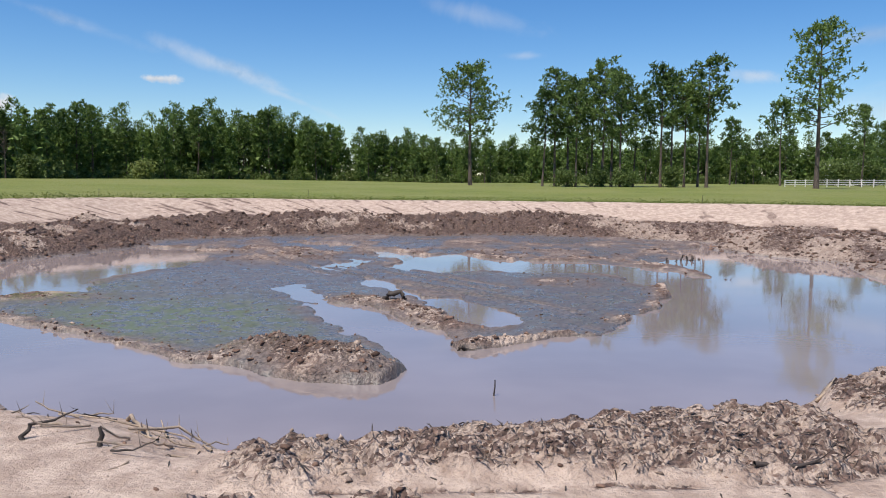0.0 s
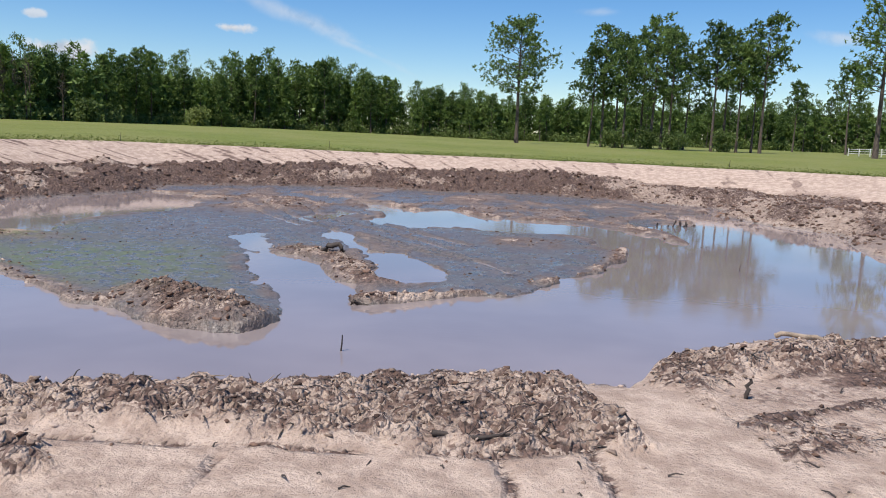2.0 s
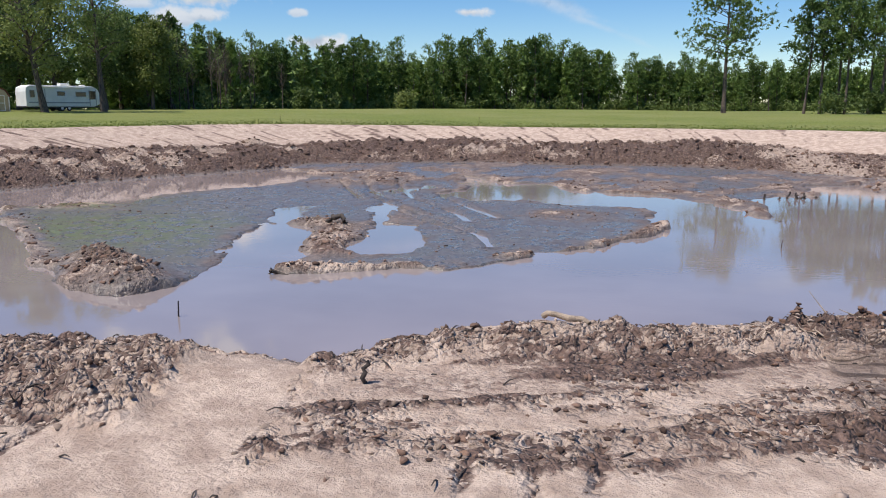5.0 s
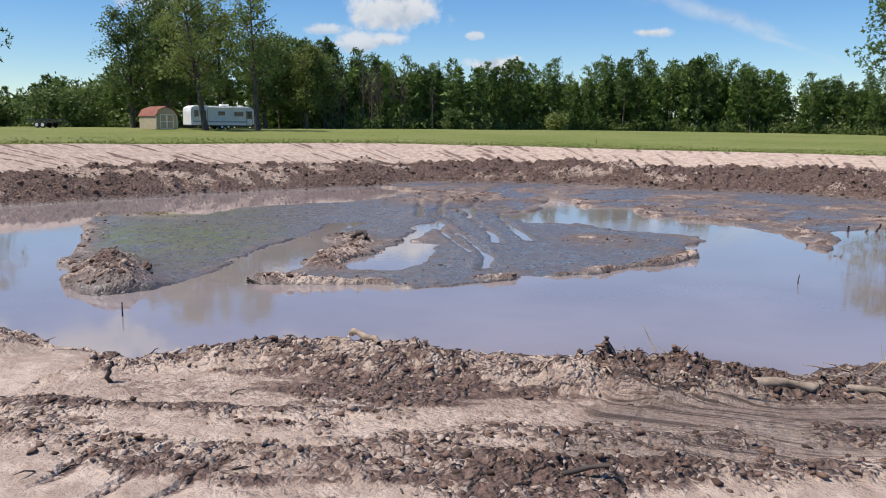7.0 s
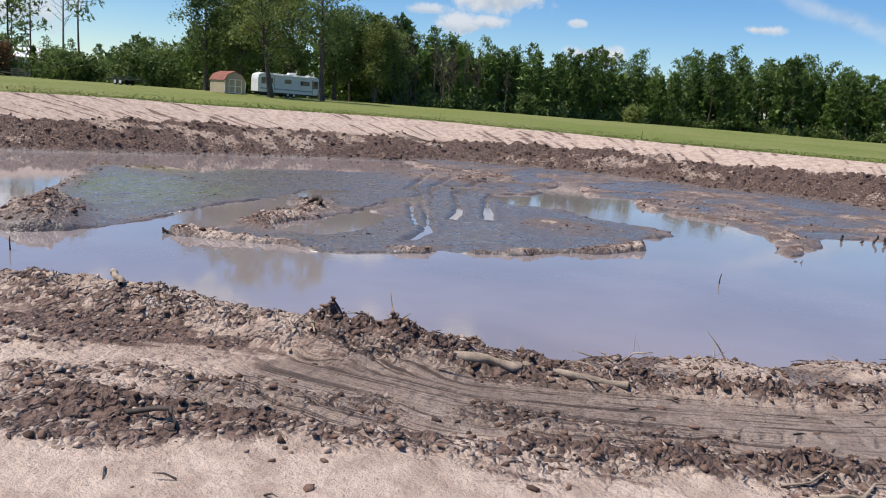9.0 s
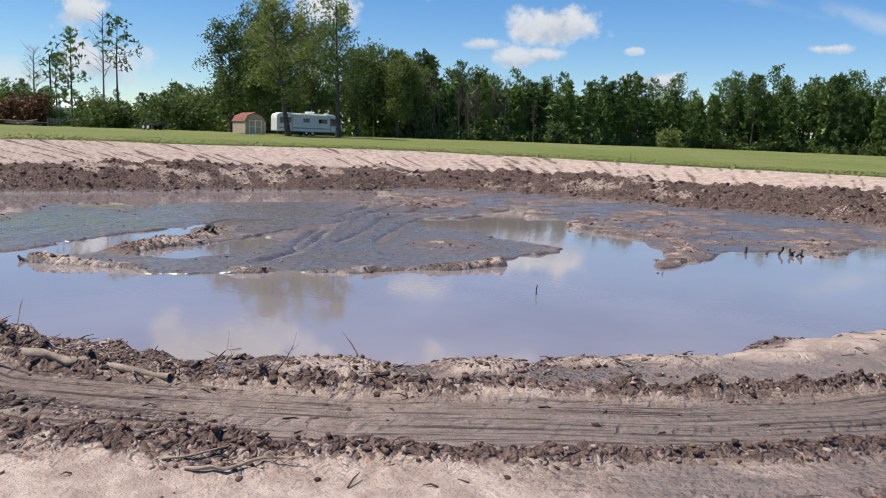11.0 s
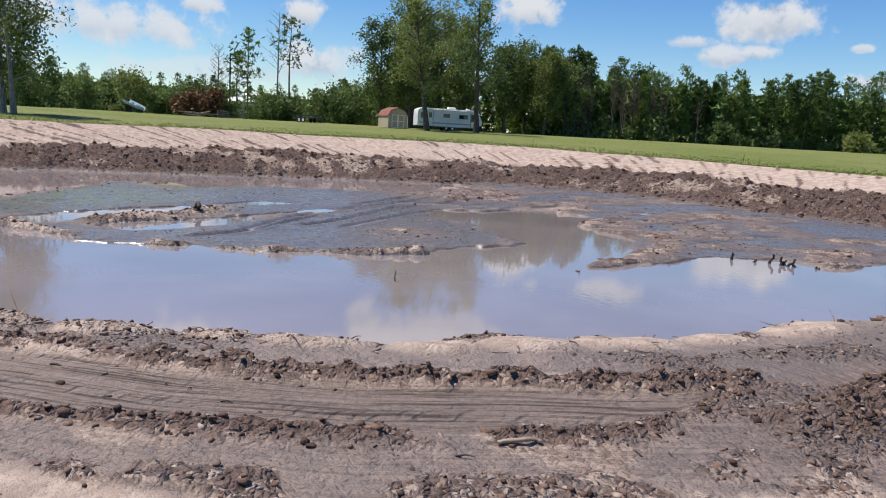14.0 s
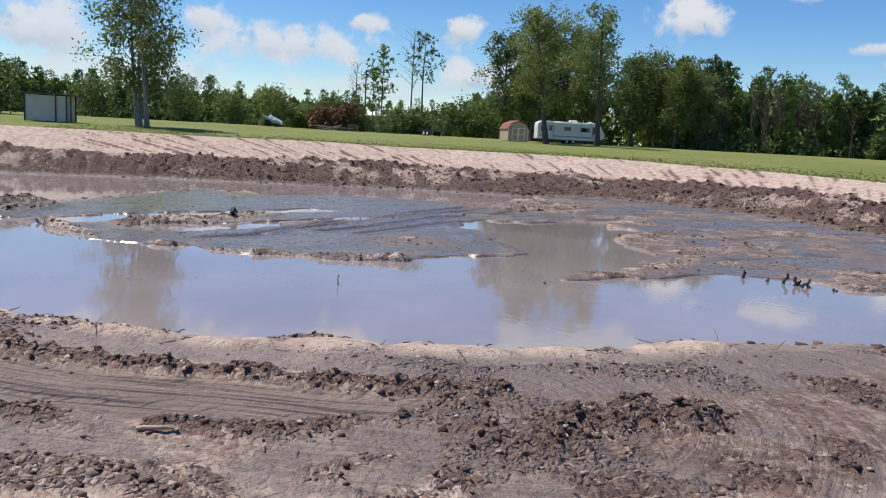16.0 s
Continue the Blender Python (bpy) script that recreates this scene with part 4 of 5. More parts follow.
def plant_edge():
    rng = np.random.default_rng(77)
    proto = []
    for h, wood, crown in KINDS:
        proto.append((mesh_from("trunk", *wood, BARK, True), mesh_from("crown", *crown, NEEDLES_FAR), h))
    spots = edge_points(EDGE_EAST, TALL_EAST, 2.5, 1.0, rng, 2.0) + edge_points(EDGE_WEST, TALL_WEST, 3.6, 1.0, rng, 1.6)
    for x, y, tall in spots:
        tm, cm, h = proto[rng.integers(len(proto))]
        s = tall * rng.uniform(0.72, 1.12)
        t = empty_thing("woodland_pine", x, y, ground_z(x, y), rng.uniform(0, 360), "young pine at the edge of dense woods", "tree", "pines at the edge of the woods")
        t.scale = (s, s, s)
        attach("trunk", tm, t)
        attach("crown", cm, t)


def mass(kinds, spots, part_i):
    """Many trees' wood (1) or foliage (2) as one mesh."""
    vs = []
    for x, y, tall, z, k, rz, s in spots:
        v, f = kinds[k][part_i]
        c, sn = math.cos(rz), math.sin(rz)
        w = v * s
        vs.append((np.stack([c * w[:, 0] - sn * w[:, 1] + x, sn * w[:, 0] + c * w[:, 1] + y, w[:, 2] + z], 1), f))
    return joined(vs)


def plant_depth():
    rng = np.random.default_rng(78)
    raw = []
    for back, step in ((5.5, 3.8), (10, 4.6), (16, 5.4), (26, 8.0)):
        raw += edge_points(EDGE_EAST, TALL_EAST, step, back, rng, 1.8) + edge_points(EDGE_WEST, TALL_WEST, step * 1.15, back, rng, 1.8)
    raw += edge_points([(-80, 232), (-62, 248), (-36, 262), (12, 266), (60, 262)], [1.0, 1.1, 0.95, 0.8, 0.8], 2.2, 0.0, rng, 1.0)
    thin = [(h, (w[0][:72], w[1][:64]), (c[0].reshape(-1, 3, 3)[::3].reshape(-1, 3), np.arange(len(c[0].reshape(-1, 3, 3)[::3]) * 3).reshape(-1, 3))) for h, w, c in KINDS]
    spots = [(x, y, t, ground_z(x, y), int(rng.integers(len(thin))), rng.uniform(0, 6.28), t * rng.uniform(0.85, 1.12)) for x, y, t in raw]
    cs = []
    for back, step in ((3, 1.0), (7, 0.9), (13, 1.1), (20, 1.3)):
        for x, y, t in edge_points(EDGE_EAST, TALL_EAST, step, back, rng, 2.5) + edge_points(EDGE_WEST, TALL_WEST, step, back, rng, 2.5):
            n = 13
            cs.append(np.stack([x + rng.normal(size=n), y + rng.normal(size=n), 2.2 + 13.5 * t * rng.uniform(0.0, 1.0, n) ** 1.25], 1))
    v, f = tufts(np.concatenate(cs), 1.4, 0.75, 4, rng)
    tagged(new("far_woods_depth", mesh_from("far_woods_depth", v, f, NEEDLES_FAR)), "shaded green depth of a dense pine wood", "woods", kind="stuff")
    tagged(new("far_woods_trunks", mesh_from("far_woods_trunks", *mass(thin, spots, 1), BARK, True)), "dark trunks of a dense pine wood", "woods", kind="stuff")
    tagged(new("far_woods_foliage", mesh_from("far_woods_foliage", *mass(thin, spots, 2), NEEDLES_FAR)), "dark green foliage of a dense pine wood", "woods", kind="stuff")


def undergrowth():
    """Leafy scrub along the foot of the woods."""
    rng = np.random.default_rng(79)
    cs = []
    for line, tall in ((EDGE_EAST, TALL_EAST), (EDGE_WEST, TALL_WEST)):
        for x, y, t in edge_points(line, tall, 0.8, -1.2, rng, 1.4) + edge_points(line, tall, 1.3, 3.0, rng, 1.0):
            h = rng.uniform(0.8, 3.8) * (0.6 + 0.8 * rng.random())
            n = 7
            z = ground_z(x, y)
            cs.append(np.stack([x + rng.normal(size=n) * 0.7, y + rng.normal(size=n) * 0.7, z + rng.uniform(0.1, 1, n) * h], 1))
    v, f = leaves(np.concatenate(cs), 0.34, 8, 0.5, rng)
    tagged(new("scrub", mesh_from("scrub", v, f, LEAVES)), "low green scrub along the foot of the woods", "scrub", kind="stuff")


plant_edge()
plant_depth()
undergrowth()


# trees and shrubs by the camper and to the west (bearings from the walk's end)
END = (30.4, 23.1)


def oak(name, x, y, h, fork, sp, seed, label, leaf=LEAVES, bark=BARK, limbs=38, per=44, size=0.19, cloud=0.45, stems=1, sparse=0.0, group=""):
    wood, crown = broadleaf(h, fork, sp, seed, limbs, per, size, cloud, stems, sparse)
    return tree_thing(name, wood, crown, bark, leaf, x, y, seed * 37 % 360, label, group)


oak("shade_tree", -66.6, 71.3, 19.5, 0.30, 5.2, 301, "tall airy hardwood with a dark trunk before the camper", LEAVES_PALE, sparse=0.30)
oak("shade_tree", -64.3, 77.9, 19.0, 0.34, 4.2, 302, "tall slim hardwood beside the camper's nose", sparse=0.35, limbs=26)
CLUSTER = [(-83, 72, 17, 4.2), (-90, 80, 19, 5), (-79, 75, 15, 3.6), (-84, 78, 20, 4.6), (-79, 84, 17.5, 4.4), (-78, 92, 15.5, 3.8), (-86, 84, 19, 4.6), (-74, 97, 13.5, 3.4), (-82, 99, 15, 3.8), (-76, 104, 13.5, 3.4)]
for k, (x, y, h, sp) in enumerate(CLUSTER):
    oak("woodland_oak", x, y, h, 0.24, sp, 310 + k, "dense dark hardwood at the edge of the woods", LEAVES_PALE if k % 3 == 1 else LEAVES, per=46, size=0.20, cloud=0.50, sparse=0.15, group="hardwoods behind the camper")
x, y = polar(*END, -91.9, 80)
oak("yard_tree", x, y, 16.0, 0.20, 4.4, 333, "leafy tree with several pale stems on the grass", LEAVES_PALE, BARK_GREY, 48, 54, 0.16, 0.50, 3, 0.08)
x, y = polar(*END, -83.2, 140)
oak("young_tree", x, y, 6.5, 0.15, 3.0, 341, "small pale green tree among shrubs", LEAVES_PALE, BARK_GREY, 22, 24, 0.22, 0.6)
for az, d, h, cf, sp in ((-72.6, 155, 19, 0.52, 3.6), (-75.6, 150, 15.5, 0.45, 3.0), (-76.2, 158, 12.5, 0.4, 2.6)):
    x, y = polar(*END, az, d)
    tree_thing("pine_tree", *pine(h, cf, sp, int(-az * 10), 24, 7, 0.62), BARK, NEEDLES, x, y, 0, "thin open pine above shrubs beside the field")
for az, d, h in ((-73.5, 157, 20.5), (-77.5, 158, 13.5)):
    x, y = polar(*END, az, d)
    tree_thing("dead_tree", bare_tree(h, int(-az)), None, BARK_GREY, None, x, y, 0, "bare grey dead tree with fine twigs")
rngb = np.random.default_rng(45)
STEMS = [mesh_from("trunk", *bare_tree(h, 500 + k), BARK, True) for k, h in enumerate((11.0, 13.0, 9.5))]
for k in range(26):
    q = rngb.random()
    x, y = -75.5 - 4.5 * q + rngb.normal() * 1.3, 100 + 36 * q + rngb.normal() * 1.0
    t = empty_thing("bare_tree", x, y, ground_z(x, y), rngb.uniform(0, 360), "thin bare grey stem at the edge of the woods", "tree", "bare stems at the edge of the woods")
    t.scale = (0.55, 0.55, rngb.uniform(0.75, 1.05))
    attach("trunk", STEMS[k % 3], t)
SHRUBS = [(-71.0, 138, 5.0), (-69.5, 134, 4.2), (-68.3, 138, 6.5), (-78.9, 140, 5.5), (-80.0, 142, 4.8), (-77.6, 142, 4.5), (-74.4, 142, 4.0), (-81.7, 142, 3.6), (-73.0, 140, 3.2), (-100.5, 110, 6.5), (-86, 146, 5), (-89.5, 148, 6), (-95, 148, 6)]
for k, (az, d, h) in enumerate(SHRUBS):
    x, y = polar(*END, az, d)
    oak("shrub", x, y, h, 0.05, h * 0.62, 350 + k, "rounded green shrub at the edge of the field", LEAVES, BARK, 20, 26, 0.26, 0.6, 3, group="shrubs along the field")
for k, (x, y, h) in enumerate([(-66, 168, 3.2), (-76, 140, 3.4)]):
    oak("shrub", x, y, h, 0.05, h * 0.6, 380 + k, "light green shrub before the woods", LEAVES_PALE if k == 0 else LEAVES, BARK, 18, 24, 0.3, 0.6, 2, group="shrubs along the field")
for k, (az, d) in enumerate([(9.0, 133), (10.8, 134), (12.6, 134), (16.3, 135)]):
    x, y = polar(0, 0, az, d)
    oak("shrub", x, y, 2.6 + 0.5 * (k % 2), 0.05, 1.9, 390 + k, "low dark shrub between the feet of pines", LEAVES, BARK, 14, 22, 0.2, 0.4, 2, group="shrubs in the grove")
for k, (az, d, h) in enumerate([(-79.3, 134, 3.4), (-78.3, 136, 4.0)]):
    x, y = polar(*END, az, d)
    oak("shrub", x, y, h, 0.05, h * 0.5, 410 + k, "rust-brown heap of dead fronds behind scrap wood", LEAVES_RUST, BARK, 20, 26, 0.26, 0.5, 3, group="shrubs along the field")


# ---- small builders ----
def box(bm, cx, cy, cz, sx, sy, sz, bevel=0.0, rz=0.0):
    m = Matrix.Translation((cx, cy, cz)) @ Matrix.Rotation(rz, 4, "Z") @ Matrix.Diagonal((sx, sy, sz, 1))
    made = bmesh.ops.create_cube(bm, size=1.0, matrix=m)
    if bevel:
        edges = list({e for v in made["verts"] for e in v.link_edges})
        bmesh.ops.bevel(bm, geom=edges, offset=bevel, segments=2, affect="EDGES", profile=0.6)
    return bm


def part(name, bm, mat, parent, label="", smooth=False):
    me = bpy.data.meshes.new(name)
    bm.to_mesh(me)
    bm.free()
    me.materials.append(mat)
    if smooth:
        me.polygons.foreach_set("use_smooth", [True] * len(me.polygons))
    ob = new(name, me)
    ob.parent = parent
    return tagged(ob, label)


def boxed(name, mat, parent, dims, bevel=0.0, label=""):
    return part(name, box(bmesh.new(), *dims, bevel=bevel), mat, parent, label)


def profile_solid(points, y0, y1, rounded=0.0):
    """An outline in x, z pulled out along y."""
    bm = bmesh.new()
    face = bm.faces.new([bm.verts.new((x, y0, z)) for x, z in points])
    bm.normal_update()
    moved = bmesh.ops.extrude_face_region(bm, geom=[face])
    bmesh.ops.translate(bm, verts=[v for v in moved["geom"] if isinstance(v, bmesh.types.BMVert)], vec=(0, y1 - y0, 0))
    bmesh.ops.recalc_face_normals(bm, faces=bm.faces)
    if rounded:
        bmesh.ops.bevel(bm, geom=list(bm.edges), offset=rounded, segments=2, affect="EDGES", profile=0.6)
    return bm


def wheel_bm(x, y, z, r, w):
    bm = bmesh.new()
    m = Matrix.Translation((x, y, z)) @ Matrix.Rotation(radians(90), 4, "X")
    made = bmesh.ops.create_cone(bm, cap_ends=True, segments=20, radius1=r, radius2=r, depth=w, matrix=m)
    bmesh.ops.bevel(bm, geom=[e for e in bm.edges if len(e.link_faces) == 2 and any(len(f.verts) > 4 for f in e.link_faces)], offset=min(0.06, w * 0.3), segments=2, affect="EDGES")
    return bm


WHITE = plain("white_paint", (0.72, 0.72, 0.70), 0.45, 0, 0.08, 0.8)
ROOF_WHITE = plain("white_roof", (0.80, 0.80, 0.78), 0.5, 0, 0.06, 0.8)
BAND = plain("grey_band", (0.30, 0.31, 0.33), 0.45, 0, 0.08, 1.0)
RUBBER = plain("rubber", (0.025, 0.025, 0.026), 0.8, 0, 0.2, 3)
STEEL = plain("dark_steel", (0.06, 0.06, 0.065), 0.5, 0.6, 0.2, 3)
HUB = plain("white_hub", (0.65, 0.65, 0.65), 0.4, 0.2, 0.1, 3)
RED = plain("faded_red_shingle", (0.24, 0.088, 0.062), 0.85, 0, 0.25, 2)
TAN = plain("tan_siding", (0.40, 0.33, 0.22), 0.7, 0, 0.12, 1.5)
GREY_PANEL = plain("pale_grey_panel", (0.45, 0.44, 0.40), 0.6, 0, 0.08, 1.2)
BLUE = plain("faded_blue_hull", (0.30, 0.40, 0.48), 0.5, 0, 0.15, 1.5)
RUST = plain("rusty_leaves", (0.20, 0.085, 0.04), 0.8, 0, 0.3, 3)
FENCE = plain("fence_paint", (0.68, 0.67, 0.63), 0.7, 0, 0.12, 1)
CLOTH = plain("red_cloth", (0.62, 0.07, 0.06), 0.8, 0, 0.1, 8)
GLASS, g_nt, g_b = material("dark_glass", 0.05)
g_b.inputs["Base Color"].default_value = (0.012, 0.014, 0.017, 1)


def camper():
    """A long travel trailer; x along it, its door side at -y."""
    t = empty_thing("travel_trailer", -69.5, 76.3, ground_z(-69.5, 76.3), 76, "long white travel trailer with dark windows parked on grass under trees", "trailer")
    L, W = 9.7, 2.5
    hull = [(-L / 2, 0.55), (L / 2 - 1.15, 0.55), (L / 2 - 0.15, 1.0), (L / 2 - 0.05, 1.5), (L / 2 - 0.75, 2.75), (L / 2 - 1.3, 3.0), (-L / 2 + 0.5, 3.0), (-L / 2 + 0.1, 2.8), (-L / 2, 2.3)]
    body = part("body", profile_solid(hull, -W / 2, W / 2, 0.06), WHITE, t)
    boxed("roof", ROOF_WHITE, t, (-0.4, 0, 3.03, L - 2.0, W - 0.2, 0.08), 0.03)
    boxed("air_conditioner", ROOF_WHITE, t, (0.4, 0, 3.20, 1.1, 0.8, 0.30), 0.08)
    boxed("roof_vent", ROOF_WHITE, t, (3.0, 0.3, 3.14, 0.5, 0.5, 0.18), 0.04)
    boxed("skirt", STEEL, t, (-0.6, 0, 0.48, L - 2.0, W - 0.3, 0.16), 0.02)
    boxed("stripe", BAND, t, (-0.5, -W / 2 - 0.012, 1.02, L - 1.6, 0.02, 0.16))
    for x, z, w, h in ((-L / 2 + 0.75, 2.05, 0.5, 0.75), (1.9, 2.05, 1.25, 0.5), (-0.6, 2.1, 0.9, 0.45), (L / 2 - 1.45, 1.95, 0.8, 1.0)):
        win = boxed("window", BAND, t, (x, -W / 2 - 0.02, z, w + 0.12, 0.04, h + 0.12), 0.015)
        boxed("pane", GLASS, win, (x, -W / 2 - 0.045, z, w, 0.02, h))
    for x in (-3.0, 3.45):
        door = boxed("door", WHITE, t, (x, -W / 2 - 0.02, 1.65, 0.72, 0.04, 1.95), 0.015)
        boxed("pane", GLASS, door, (x, -W / 2 - 0.045, 2.1, 0.46, 0.02, 0.7))
        boxed("door_handle", STEEL, door, (x + 0.28, -W / 2 - 0.06, 1.6, 0.06, 0.05, 0.14))
    for x in (-0.55, 0.35):
        for y in (-W / 2 + 0.15, W / 2 - 0.15):
            w = part("wheel", wheel_bm(x, y, 0.35, 0.35, 0.22), RUBBER, t)
            part("hub", wheel_bm(x, y + (-0.1 if y < 0 else 0.1), 0.35, 0.17, 0.08), HUB, w)
    boxed("hitch", STEEL, t, (L / 2 + 0.35, 0, 0.55, 1.4, 0.18, 0.12), 0.02)
    boxed("jack", STEEL, t, (L / 2 + 0.7, 0, 0.32, 0.09, 0.09, 0.75), 0.02)
    boxed("awning_roll", ROOF_WHITE, t, (-0.2, -W / 2 - 0.07, 2.84, 5.2, 0.12, 0.12), 0.04, "rolled pale awning")
    boxed("rear_bumper", STEEL, t, (-L / 2 - 0.08, 0, 0.52, 0.14, W - 0.2, 0.14), 0.03)
    for x in (-3.42, -2.58, 3.03, 3.87):
        boxed("door_trim", BAND, t, (x, -W / 2 - 0.03, 1.65, 0.07, 0.05, 2.0))
    boxed("step", STEEL, t, (3.45, -W / 2 - 0.22, 0.42, 0.6, 0.36, 0.06), 0.01)


def shed():
    t = empty_thing("garden_shed", -72.2, 69.6, ground_z(-72.2, 69.6), -8, "small tan barn shed with a faded red gambrel roof", "shed")
    W, D = 3.0, 4.4
    outline = [(-W / 2, 0.05), (W / 2, 0.05), (W / 2, 1.75), (W / 2 - 0.45, 2.45), (0, 2.85), (-W / 2 + 0.45, 2.45), (-W / 2, 1.75)]
    bm = profile_solid(outline, 0, D)
    bmesh.ops.rotate(bm, verts=bm.verts, cent=(0, 0, 0), matrix=Matrix.Rotation(radians(90), 3, "Z"))
    part("wall", bm, TAN, t)
    for a, b in (((-W / 2 - 0.12, 1.68), (-W / 2 + 0.42, 2.50)), ((-W / 2 + 0.40, 2.48), (0.0, 2.92)), ((W / 2 + 0.12, 1.68), (W / 2 - 0.42, 2.50)), ((W / 2 - 0.40, 2.48), (0.0, 2.92))):
        bm = profile_solid([a, b, (b[0], b[1] + 0.07), (a[0], a[1] + 0.07)], -0.15, D + 0.15)
        bmesh.ops.rotate(bm, verts=bm.verts, cent=(0, 0, 0), matrix=Matrix.Rotation(radians(90), 3, "Z"))
        part("roof", bm, RED, t, "faded red shingle roof slope")
    for y in (-0.47, 0.47):
        d = boxed("door", TAN, t, (0.03, y, 1.0, 0.05, 0.9, 1.85), 0.01)
        for yy in (y - 0.42, y + 0.42):
            boxed("trim", WHITE, d, (0.065, yy, 1.0, 0.03, 0.09, 1.85))
        for zz in (0.12, 1.0, 1.88):
            boxed("trim", WHITE, d, (0.065, y, zz, 0.028, 0.75, 0.09))
    for y in (-W / 2 + 0.05, W / 2 - 0.05):
        boxed("corner_board", WHITE, t, (0.02, y, 0.9, 0.05, 0.1, 1.7))


def flatbed():
    x, y = polar(*END, -71.9, 122)
    t = empty_thing("utility_trailer", x, y, ground_z(x, y), 20, "low dark flatbed trailer on pale wheels at the field's edge", "trailer")
    boxed("bed", STEEL, t, (0, 0, 0.72, 4.8, 2.0, 0.14), 0.02)
    for yy in (-0.98, 0.98):
        boxed("side_rail", STEEL, t, (0, yy, 1.05, 4.8, 0.06, 0.08))
        for xx in (-2.3, -0.8, 0.8, 2.3):
            boxed("stake", STEEL, t, (xx, yy, 0.92, 0.06, 0.06, 0.3))
        for xx in (-0.45, 0.45):
            w = part("wheel", wheel_bm(xx, yy * 1.12, 0.38, 0.38, 0.2), RUBBER, t)
            part("hub", wheel_bm(xx, yy * 1.22, 0.38, 0.24, 0.06), HUB, w)
    boxed("tongue", STEEL, t, (3.1, 0, 0.66, 1.6, 0.14, 0.1))


def container():
    x, y = polar(*END, -97.5, 84)
    t = empty_thing("loafing_shed", x, y, ground_z(x, y), -12, "pale grey panelled box shed with dark frame and flat roof", "shed")
    boxed("wall", GREY_PANEL, t, (-1.2, 0, 1.25, 0.08, 3.6, 2.4), 0.01)
    boxed("wall", GREY_PANEL, t, (1.2, 0, 1.25, 0.08, 3.6, 2.4), 0.01)
    boxed("wall", GREY_PANEL, t, (0, -1.8, 1.25, 2.3, 0.08, 2.4), 0.01)
    boxed("wall", GREY_PANEL, t, (0, 1.8, 1.25, 2.3, 0.08, 2.4), 0.01)
    boxed("roof", STEEL, t, (0, 0, 2.55, 2.9, 4.6, 0.1), 0.02, "dark flat metal roof")
    for xx in (-1.26, 1.26):
        for yy in (-1.86, 0.9, 1.86):
            boxed("post", STEEL, t, (xx, yy, 1.25, 0.12, 0.12, 2.5))
    for yy in (2.25,):
        boxed("post", STEEL, t, (1.26, yy, 1.25, 0.1, 0.1, 2.5))


def boat():
    x, y = polar(*END, -83.3, 128)
    t = empty_thing("rowing_boat", x, y, ground_z(x, y) - 0.05, 30, "faded blue boat lying tilted among shrubs", "boat")
    bm = bmesh.new()
    rings = []
    for i in range(9):
        u = i / 8
        w = 0.75 * (1 - max(0, (u - 0.55) / 0.45) ** 2 * 0.85)
        z = 0.15 + 0.25 * max(0, u - 0.6) ** 2 * 4
        rings.append([bm.verts.new(Matrix.Rotation(radians(16), 3, "Y") @ Vector((u * 4.2 - 2.1, yy * w, zz + 0.75))) for yy, zz in ((-1, 0.55 + z * 0.3), (-0.8, 0.05 + z), (0, z - 0.12), (0.8, 0.05 + z), (1, 0.55 + z * 0.3), (0.9, 0.55 + z * 0.3), (0.72, 0.12 + z), (0, z - 0.04), (-0.72, 0.12 + z), (-0.9, 0.55 + z * 0.3))])
    for a, b in zip(rings, rings[1:]):
        for s in range(10):
            bm.faces.new((a[s], a[(s + 1) % 10], b[(s + 1) % 10], b[s]))
    bm.faces.new(rings[0])
    bm.faces.new(rings[-1])
    bmesh.ops.recalc_face_normals(bm, faces=bm.faces)
    part("hull", bm, BLUE, t)
    for xx in (-0.9, 0.5):
        boxed("bench", WOOD, t, (xx, 0, 1.2 - xx * 0.28, 0.25, 1.3, 0.05))
    boxed("trestle", STEEL, t, (-1.2, 0, 0.5, 0.12, 1.2, 1.0), 0.01)
    boxed("trestle", STEEL, t, (1.2, 0, 0.2, 0.12, 1.2, 0.5), 0.01)


def lumber_heap():
    rng = np.random.default_rng(5)
    for k in range(16):
        x, y = polar(*END, -78.9 + rng.normal() * 0.55, 128 + rng.normal() * 1.2)
        z = ground_z(x, y)
        bm = box(bmesh.new(), 0, 0, 0, rng.uniform(1.6, 3.6), 0.16, 0.12, 0.02)
        me = bpy.data.meshes.new("plank")
        bm.to_mesh(me)
        bm.free()
        me.materials.append(WOOD)
        ob = new("plank", me)
        ob.matrix_basis = pose(x, y, z + 0.12 + 0.07 * (k % 8), rng.normal() * 5, rng.normal() * 4, rng.uniform(0, 180))
        tagged(ob, "weathered plank in a heap of scrap wood", "plank", "planks of the scrap heap")
    x, y = polar(*END, -77.6, 126)
    t = empty_thing("wooden_pallet", x, y, ground_z(x, y), 70, "pale wooden pallet standing on edge by scrap wood", "pallet")
    for i in range(4):
        boxed("slat", WOOD, t, (0, 0, 0.12 + 0.3 * i, 1.7, 0.04, 0.12))
    for xx in (-0.8, 0, 0.8):
        boxed("stringer", WOOD, t, (xx, 0.06, 0.56, 0.1, 0.08, 1.12))


